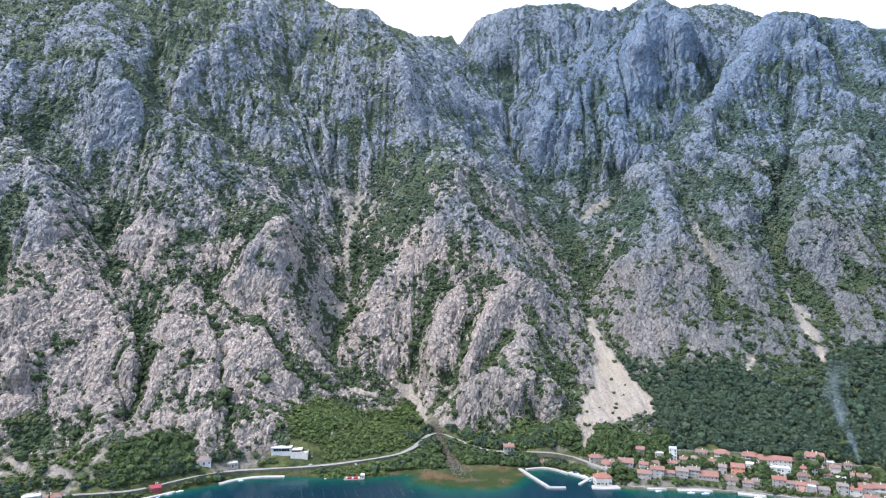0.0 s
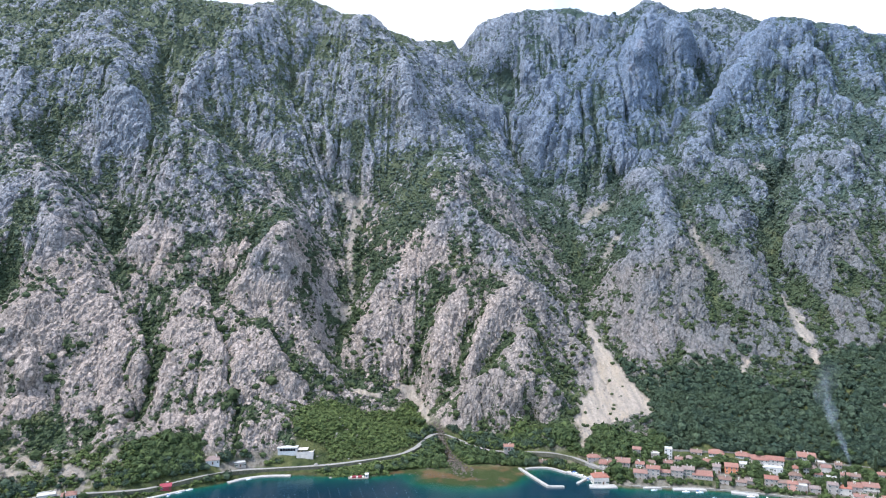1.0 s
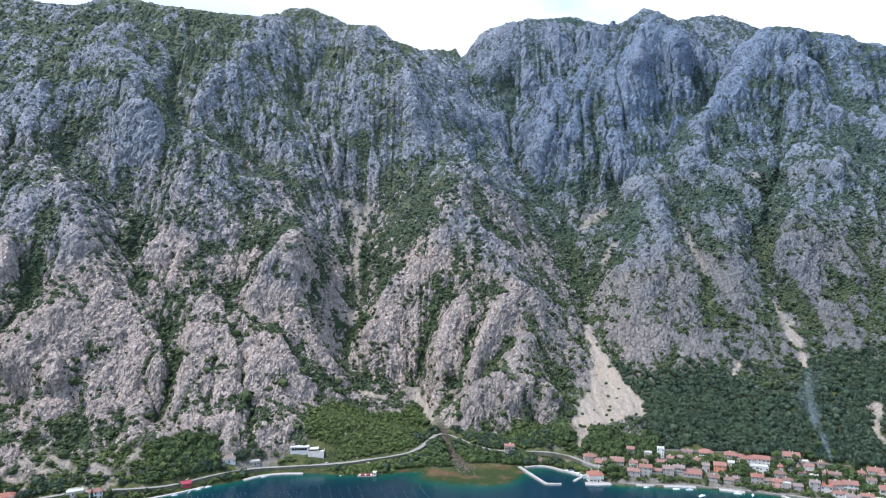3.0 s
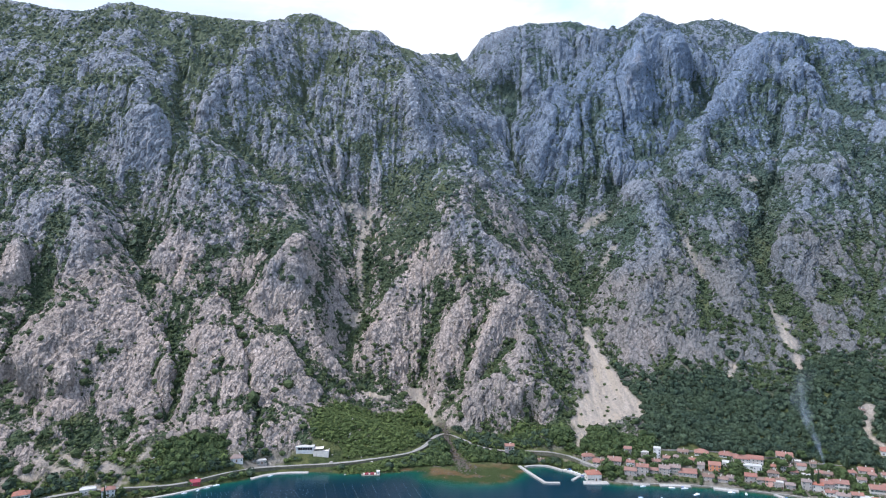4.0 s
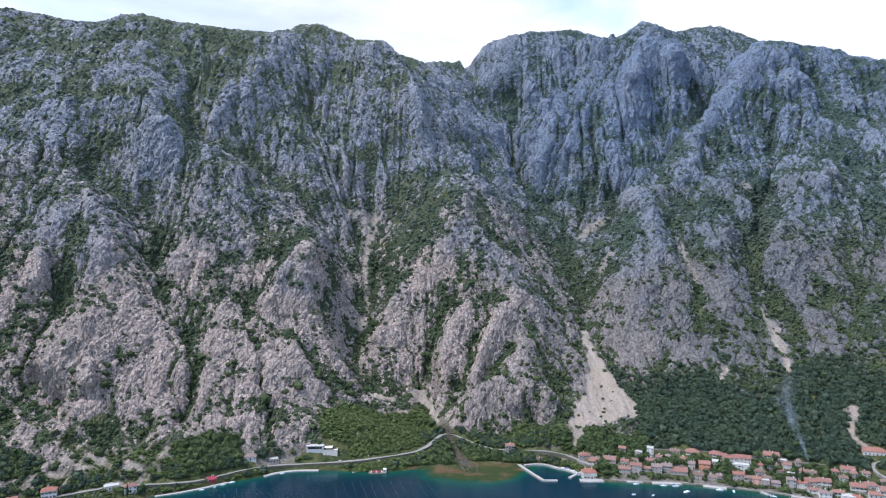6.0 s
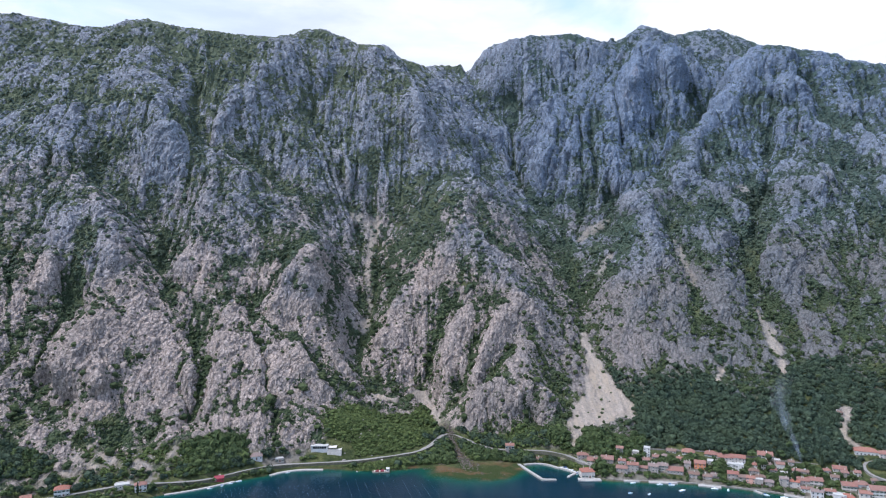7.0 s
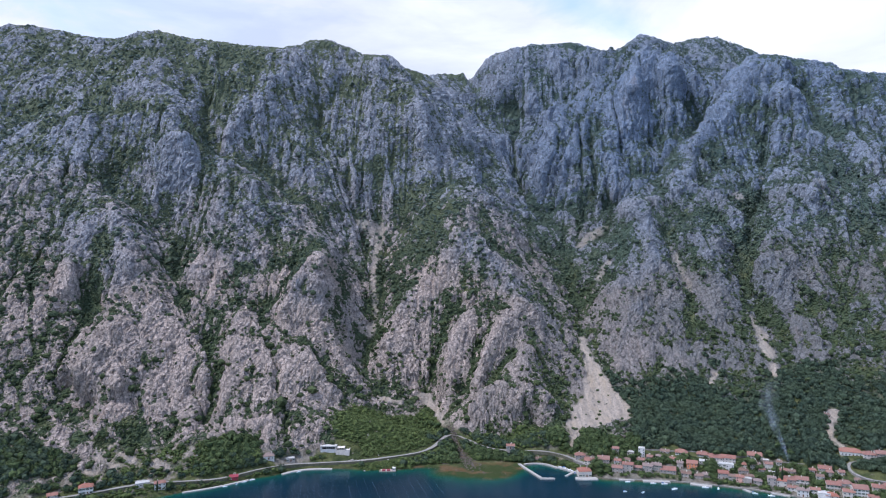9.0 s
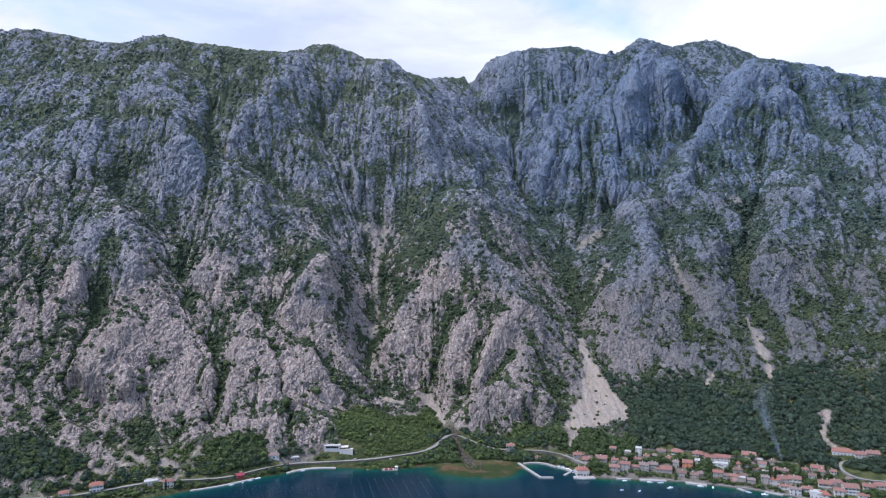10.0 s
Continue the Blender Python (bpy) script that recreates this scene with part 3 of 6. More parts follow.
def plan_points():
    pts = []
    for kind, nodes in LAND:
        for a, b in zip(nodes[:-1], nodes[1:]):
            a, b = np.array(a, float), np.array(b, float)
            n = max(1, int(np.linalg.norm(b - a) / 16))
            pts += [tuple(a + (b - a) * i / n) for i in range(n)]
        pts.append(tuple(map(float, nodes[-1])))
        if kind == "crest":      # the land falls away behind a crest
            for x, y, z in nodes[::3]:
                pts += [(x * 1.12, y + 120, z - 45), (x * 1.5, y + 500, z - 160)]
        if kind == "shore":      # the bed of the bay
            for x, y, z in nodes:
                if -35 < x < 67 and y > 499:
                    continue
                pts += [(x * 1.0, y - 9, -4), (x * 0.98, y - 30, -14)]
            for x, y, z in nodes[::4]:
                pts += [(x * 0.9, y - 110, -30), (x * 0.9, y - 300, -40)]
    for side in (-1, 1):         # the same range runs on at both sides
        for k, (y, z) in enumerate(((345, 0), (483, 69), (644, 172), (805, 299), (989, 437), (1173, 575))):
            for x in (1030 + 35 * k, 1700, 2600):
                pts.append((side * x, y - (0 if x < 1250 else 80), z))
    kept, seen = [], set()
    for p in pts:
        key = (round(p[0] / 6), round(p[1] / 6))
        if key not in seen:
            seen.add(key)
            kept.append(p)
    return np.array(kept)


def surface(pts):
    """A height for any place in plan, creased along the lines."""
    xy, z = pts[:, :2], pts[:, 2]
    n = len(pts)
    a = np.sqrt(((xy[:, None] - xy[None]) ** 2).sum(2) + 9.0)
    a -= np.eye(n) * 1.5
    b = np.c_[np.ones(n), xy / 1000]
    m = np.block([[a, b], [b.T, np.zeros((3, 3))]])
    c = np.linalg.solve(m, np.r_[z, 0, 0, 0])

    def height(x, y):
        x, y = np.asarray(x, float), np.asarray(y, float)
        out = np.empty(x.size)
        fx, fy = x.ravel(), y.ravel()
        for i in range(0, x.size, 4000):
            q = np.c_[fx[i:i + 4000], fy[i:i + 4000]]
            d = np.sqrt((q[:, :1] - xy[:, 0]) ** 2 + (q[:, 1:] - xy[:, 1]) ** 2 + 9.0)
            out[i:i + 4000] = d @ c[:n] + c[n] + q @ c[n + 1:] / 1000
        return out.reshape(x.shape)

    return height


HEIGHT = surface(plan_points())
NU, NV = 870, 690


def spread(n):
    """Columns across the land: close together in the middle, wide apart at both sides."""
    s = np.linspace(-1, 1, n)
    return np.where(np.abs(s) < 0.95, s * 0.78, np.sign(s) * (0.741 + (np.abs(s) - 0.95) * 0.86 + ((np.abs(s) - 0.95) / 0.05) ** 2 * 1.4))


U = spread(NU)


def upsample(c, n, axis):
    """Cubic interpolation of a coarse grid onto n even steps."""
    c = np.moveaxis(c, axis, 0)
    k = len(c)
    t = np.linspace(0, k - 1, n)
    i = np.clip(t.astype(int), 0, k - 2)
    f = (t - i)[:, None]
    p0, p1, p2, p3 = c[np.clip(i - 1, 0, k - 1)], c[i], c[i + 1], c[np.clip(i + 2, 0, k - 1)]
    out = p1 + 0.5 * f * (p2 - p0 + f * (2 * p0 - 5 * p1 + 4 * p2 - p3 + f * (3 * (p1 - p2) + p3 - p0)))
    return np.moveaxis(out, 0, axis)


def box_step(v, lo, hi):
    t = np.clip((v - lo) / (hi - lo), 0, 1)
    return t * t * (3 - 2 * t)


def along(x, y, *lines):
    """Distance in plan to lines of (x, y, half width), less their width there."""
    best = np.full(x.shape, 1e9, np.float32)
    for line in lines:
        for (ax, ay, aw), (bx, by, bw) in zip(line[:-1], line[1:]):
            dx, dy = bx - ax, by - ay
            t = np.clip(((x - ax) * dx + (y - ay) * dy) / max(dx * dx + dy * dy, 0.01), 0, 1)
            best = np.minimum(best, np.hypot(x - ax - t * dx, y - ay - t * dy) - (aw + (bw - aw) * t))
    return best


def nearness(x, y, kind):
    """Distance in plan to the nearest line of that kind."""
    return along(x, y, *[[(a, b, 0) for a, b, c in nodes] for k, nodes in LAND if k == kind])


def bands(x, y, z, strokes):
    """0 to 1: how far inside any of the bands that run over the slope."""
    x, y, z = (a[::2, ::2].astype(np.float32) for a in (x, y, z))
    out = np.zeros(x.shape, np.float32)
    for half, *nodes in strokes:
        for a, b in zip(nodes[:-1], nodes[1:]):
            d = np.subtract(b, a).astype(np.float32)
            px, py, pz = x - a[0], y - a[1], z - a[2]
            t = np.clip((px * d[0] + py * d[1] + pz * d[2]) / max(float(d @ d), 0.01), 0, 1)
            dist = (px - t * d[0]) ** 2 + (py - t * d[1]) ** 2 + (pz - t * d[2]) ** 2
            out = np.maximum(out, np.exp(-dist / (1.1 * half) ** 2))
    return upsample(upsample(out, NV, 0), NU, 1)


def blur(a, r, axis):
    k = np.cumsum(np.concatenate([np.repeat(np.take(a, [0], axis), r + 1, axis), a, np.repeat(np.take(a, [-1], axis), r, axis)], axis), axis)
    n = a.shape[axis]
    return (np.take(k, np.arange(2 * r + 1, 2 * r + 1 + n), axis) - np.take(k, np.arange(0, n), axis)) / (2 * r + 1)


def facets(a, b, wide, tall, seed):
    """Broken blocks: the tilt of each block, about -1 to 1, and how near a joint is (0 at the joint)."""
    a, b = a / wide, b / tall
    ia, ib = np.floor(a).astype(np.int32), np.floor(b).astype(np.int32)
    f1 = np.full(a.shape, 9.0, np.float32)
    f2 = f1.copy()
    tilt = np.zeros(a.shape, np.float32)
    table = np.random.default_rng(seed).uniform(-1, 1, (256, 5)).astype(np.float32)
    for da in (-1, 0, 1):
        for db in (-1, 0, 1):
            h = table[PERM[PERM[(ia + da) & 255] + ((ib + db) & 255)]]
            va, vb = a - (ia + da + 0.5 + 0.42 * h[..., 0]), b - (ib + db + 0.5 + 0.42 * h[..., 1])
            dist = va * va + vb * vb
            near = dist < f1
            f2 = np.where(near, f1, np.minimum(f2, dist))
            f1 = np.where(near, dist, f1)
            tilt = np.where(near, 0.5 * h[..., 2] + 0.9 * h[..., 3] * va + 0.9 * h[..., 4] * vb, tilt)
    return tilt, np.sqrt(f2) - np.sqrt(f1)


def carve(step, bumps, strength, low, high, reach):
    """Rills and ribs that running water cuts into the slope, as heights over or under its broad shape."""
    xs, ys = np.arange(-900, 901, step), np.arange(470, 1400, step)
    gx, gy = np.meshgrid(xs, ys)
    base = HEIGHT(gx, gy)
    h = base + sum(tall * smooth_noise(gx / wide, gy / wide, base / (1.3 * wide), 80 + k) for k, (wide, tall) in enumerate(bumps))
    ny, nx = h.shape
    ids = np.arange(ny * nx).reshape(ny, nx)
    near = [(i, j, math.hypot(i, j) * step) for i in (-1, 0, 1) for j in (-1, 0, 1) if i or j]
    area = None
    for _ in range(8):
        tall = np.pad(h, 1, constant_values=1e6)
        best, to, far = np.zeros(h.shape), ids.copy(), np.ones(h.shape)
        for i, j, d in near:
            fall = (h - tall[1 + i:1 + i + ny, 1 + j:1 + j + nx]) / d
            more = fall > best
            best, to, far = np.where(more, fall, best), np.where(more, ids + i * nx + j, to), np.where(more, d, far)
        order = np.argsort(-h.ravel())
        to_list, water = to.ravel().tolist(), [1.0] * h.size
        for k in order.tolist():
            t = to_list[k]
            if t != k:
                water[t] += water[k]
        area = np.array(water).reshape(h.shape)
        cut = (strength * np.sqrt(np.minimum(area, 900)) / far).ravel().tolist()
        flat = h.ravel().tolist()
        for k in order[::-1].tolist():
            t = to_list[k]
            if t != k:
                flat[k] = (flat[k] + cut[k] * flat[t]) / (1 + cut[k])
        h = np.array(flat).reshape(h.shape)
    d = h - base
    soft = d
    for axis in (0, 1, 0, 1):
        soft = blur(soft, reach, axis)
    d = np.clip(d - soft, low, high)
    d = 0.5 * d + 0.5 * blur(blur(d, 1, 0), 1, 1)
    return xs, ys, d, np.log(area)


def sample(grid, xs, ys, x, y):
    """Bilinear reading of a plan grid."""
    i = np.clip((x - xs[0]) / (xs[1] - xs[0]), 0, len(xs) - 1.001)
    j = np.clip((y - ys[0]) / (ys[1] - ys[0]), 0, len(ys) - 1.001)
    a, b = i.astype(int), j.astype(int)
    i, j = i - a, j - b
    return (grid[b, a] * (1 - i) + grid[b, a + 1] * i) * (1 - j) + (grid[b + 1, a] * (1 - i) + grid[b + 1, a + 1] * i) * j


def make_land():
    # rows follow the length of the slope, so that cliffs get as many as flat ground
    cu, cv = 320, 420
    us = np.interp(np.linspace(0, 1, cu), np.linspace(0, 1, NU), U)
    vs = 335 + 1720 * np.linspace(0, 1, cv) ** 1.2
    gu, gv = np.meshgrid(us, vs)
    gx = gu * (gv + 195)
    coarse = HEIGHT(gx, gv)
    far = box_step(gv, 1440, 1730)
    step = np.hypot(np.diff(gv, axis=0), np.diff(coarse, axis=0)) * (1 - 0.85 * far[1:]) * (1 - 0.6 * (coarse[1:] < -2))
    length = np.vstack((np.zeros(cu), np.cumsum(step, 0)))
    length = blur(blur(length, 12, 1), 12, 1)
    rows = np.linspace(0, 1, NV)
    cy = np.stack([np.interp(rows * length[-1, i], length[:, i], vs) for i in range(cu)], 1)
    pick = lambda a: np.stack([np.interp(cy[:, i], vs, a[:, i]) for i in range(cu)], 1)
    gully, spur, crest = (np.minimum(nearness(gx, gv, k), 60.0) for k in ("gully", "spur", "crest"))
    y, z, gully, spur, crest = (upsample(a, NU, 1) for a in (cy, pick(coarse), pick(gully), pick(spur), pick(crest)))
    x = U[None, :] * (y + 195)
    # directions square to the broad surface
    px = np.gradient(np.dstack((x, y, z)), axis=1)
    py = np.gradient(np.dstack((x, y, z)), axis=0)
    nrm = np.cross(px, py)
    nrm /= np.linalg.norm(nrm, axis=2, keepdims=True)
    nrm = blur(blur(nrm, 3, 0), 3, 1)
    steep = 1 - nrm[..., 2]
    wob = smooth_noise(x / 60, y / 60, z / 60, 40)
    wob2 = smooth_noise(x / 22, y / 22, z / 22, 41)
    wob3 = smooth_noise(x / 8, y / 8, z / 8, 42)
    # cover: scree, woods, maquis fan, gardens of the shore strip
    scree = np.zeros_like(x)
    for line in SCREES:
        scree = np.maximum(scree, 1 - box_step(along(x, y, line) + wob2 * 4 + wob3 * 3.5, -2.5, 2.5))
    wood = box_step(x + wob * 10, 172, 198) * (1 - box_step(z + wob * 20 + wob2 * 18 + wob3 * 10 - 0.06 * (x - 195), 46, 64)) * (1 - scree) * box_step(z + wob2 * 2, 11, 15)
    fan = (1 - box_step(along(x, y, *FAN) + wob2 * 9 + wob3 * 4, -5, 5))
    low = 1 - box_step(z + wob * 3 + 40 * (steep - 0.2) + 7 * box_step(-x, 230, 270) + 5 * wob2 * box_step(-x, 200, 260), 12, 22)
    apron = (1 - box_step(along(x, y, *APRON) + wob2 * 7 + wob3 * 2, -4, 4)) * (1 - scree)
    low = np.maximum(np.maximum(np.maximum(low, wood), fan), apron)
    bare = box_step(-x, 236, 262) * box_step(low, 0.3, 0.7) * (z > 4) * box_step(smooth_noise(x / 11, y / 11, z / 11, 55) + 0.6 * wob3 + 0.5 * smooth_noise(x / 4, y / 4, z / 4, 56), 0.28, 0.4)
    scree = np.maximum(scree, 0.8 * bare)
    scree *= 1 - 0.5 * box_step(z, 70, 140)
    rock = np.clip(1 - np.maximum(low, scree), 0, 1)
    # ribs, flutes and blocks of the limestone
    xs, ys, rills, flow = carve(3.0, ((46, 3.5), (20, 3.5), (9, 2.6)), 0.045, -8, 6, 9)
    rill = sample(rills, xs, ys, x, y)
    flow = sample(flow, xs, ys, x, y)
    xs, ys, spurs, _ = carve(7.5, ((95, 11.0), (45, 7.0), (24, 4.0)), 0.09, -22, 18, 8)
    buttress = sample(spurs, xs, ys, x, y)
    wx = x + 7 * smooth_noise(x / 35, y / 35, z / 60, 1)
    high = box_step(z, 170, 345)
    wx = wx - 0.45 * z * box_step(x, 60, 220)      # on the eastern cliffs the flutes slant
    r1 = ridged(wx / 48, y / 120, z / 140, 2, 2)
    r2 = ridged(wx / 19 + wob * 0.4 + wob2 * 0.4 + wob3 * 0.12, y / 50, z / 62, 5, 2)
    rib = ridged(wx / 10 + wob2 * 0.5 + wob3 * 0.2, y / 60, z / 75, 17, 2)
    r3 = ridged(wx / 8.0 + wob2 * 0.5, y / 26, z / 26, 9, 2)
    r4 = ridged(x / 3.6, y / 5, z / 4.5, 13, 1)
    run = 0.75 * z + 0.5 * y + 4 * wob2 + 1.5 * wob3
    over = x + 5 * wob2 + 1.5 * wob3
    t1, e1 = facets(over + 0.25 * run, run, 24, 44, 1)
    t2, e2 = facets(over - 0.2 * run, run, 10.5, 17, 2)
    t3, e3 = facets(over + 0.1 * run, run, 4.6, 6.5, 3)
    crack = np.exp(-(e1 / 0.07) ** 2) * 1.6 + np.exp(-(e2 / 0.10) ** 2) * 1.3 + np.exp(-(e3 / 0.16) ** 2) * 0.6
    calm = 0.35 + 0.65 * box_step(crest, 8, 40)
    far = box_step(y, 850, 1100)
    d = rock * (((1.1 - 0.6 * box_step(steep, 0.4, 0.7) + 1.1 * box_step(x, 0, 200) * high) * np.clip(0.8 + 0.8 * wob + 0.5 * wob2, 0.2, 1.35) * rill + (5 + 5 * high) * (np.exp(-spur / (9 + 9 * high)) - 0.7 * np.exp(-gully / (9 + 9 * high))) + (0.12 + 0.73 * box_step(z, 190, 330) + 0.65 * high * box_step(x, -60, 120)) * buttress + (0.8 + 0.8 * high) * r1 + (0.8 + (0.2 + 1.2 * box_step(x, 0, 200)) * high) * r2 + (1.2 + 1.6 * high) * t1) * calm + (1.2 + 0.8 * high) * t2 + 1.25 * t3 + 1.2 * r4 - 0.7 * crack + 0.9 * r3 + 0.7 * high * calm * rib)
    d *= box_step(along(x, y, [(a, b, 0) for a, b in ROAD]), 6, 22)      # the road is cut into even ground
    for cx, cy, cz, r, deep in HOLLOWS:
        d -= deep * np.exp(-((x - cx) ** 2 + (y - cy) ** 2 + (z - cz) ** 2) / r ** 2)
    d += scree * (1.3 * ridged(x / 7 + wob2 * 0.6, y / 70, z / 70, 60, 2) + 0.5 * wob3)
    d += (1 - rock) * (0.9 * wob + 0.6 * wob2 + 0.25 * wob3) * box_step(z, 1, 8)
    recess = -0.14 * rill - (0.035 + 0.035 * box_step(x, -60, 120)) * buttress * high + 0.16 * (flow - 2.2) - 0.08 * high * rib - 0.2 * r2 - 0.2 * r3 - 0.15 * r1 - 0.15 * t1 - 0.25 * t2 + 0.2 * crack
    x += nrm[..., 0] * d
    y += nrm[..., 1] * d
    z += nrm[..., 2] * d
    px = np.gradient(np.dstack((x, y, z)), axis=1)
    py = np.gradient(np.dstack((x, y, z)), axis=0)
    n2 = np.cross(px, py)
    area = np.linalg.norm(n2, axis=2)
    up = n2[..., 2] / np.maximum(area, 1e-6)
    lush = np.full(x.shape, -0.05, np.float32)
    for cx, cy, rx, ry, amount in LUSH:
        lush += amount * np.exp(-((x - cx) / rx) ** 2 - ((y - cy) / ry) ** 2)
    lush = 0.6 * lush + 0.43 * bands(x, y, z, THICK) - (0.72 - 0.42 * box_step(z, 180, 360)) * bands(x, y, z, BARE)
    lush += 0.08 * box_step(z, 180, 260) + 0.07 * box_step(x, 300, 420)
    mood = lush + 0.55 * recess + 0.55 * (up - 0.5) + 0.22 * wob + 0.28 * wob2 + 0.25 * wob3 + 0.22 * np.exp(-(gully / 12) ** 2) - 0.22 * np.exp(-(spur / 14) ** 2)
    green = rock * box_step(mood, -0.1, 0.2)
    floor = low * (1 - scree)
    # leafy cushions lift the ground where scrub covers it
    puff = green * (1.0 + 1.2 * ridged(x / 4.6, y / 4.6, z / 4.6, 30, 1)) * 0.7
    z += puff
    y -= 0.5 * puff
    sand = box_step(1.6 - z + 0.5 * wob3, 0, 1.2) * np.maximum(1 - box_step(np.abs(x - 8) + wob2 * 12, 55, 75), 0.35)
    sand = np.maximum(sand, 1 - box_step(along(x, y, [(-3, 596, 1.5), (2, 566, 2), (8, 546, 5), (12, 532, 8)]) + 2 * wob3, -1.5, 1.5))
    paved = box_step(x, 120, 135) * (1 - box_step(z + wob2 * 2.5 + wob3 * 1.5, 2.2, 4.0)) * (z > 0.1)
    yards = box_step(x, 122, 136) * (1 - wood) * (1 - box_step(z, 12, 17)) * box_step(smooth_noise(x / 13, y / 13, z / 13, 50) + 0.5 * wob3, -0.1, 0.12) * (z > 0.1)
    paved = np.maximum(paved, 0.9 * yards)
    paved = np.maximum(paved, 1 - box_step(along(x, y, [(-180, 516, 4), (-166, 526, 5), (-152, 535, 5)]) + 2 * wob3, -1.5, 1.5))
    return dict(x=x, y=y, z=z, green=green, scree=scree, floor=floor, wood=wood, fan=fan * (1 - scree), rock=rock, area=area, up=up, mood=mood, sand=sand, paved=paved, crest=crest)


# overhangs at the foot of the crags: middle, reach, depth
HOLLOWS = [(-412, 545, 80, 11, 13), (-396, 535, 68, 12, 15), (-382, 533, 61, 9, 12), (-352, 534, 67, 9, 14), (-180, 574, 50, 8, 5), (82, 590, 36, 13, 15), (96, 584, 31, 10, 14), (66, 595, 34, 8, 7)]
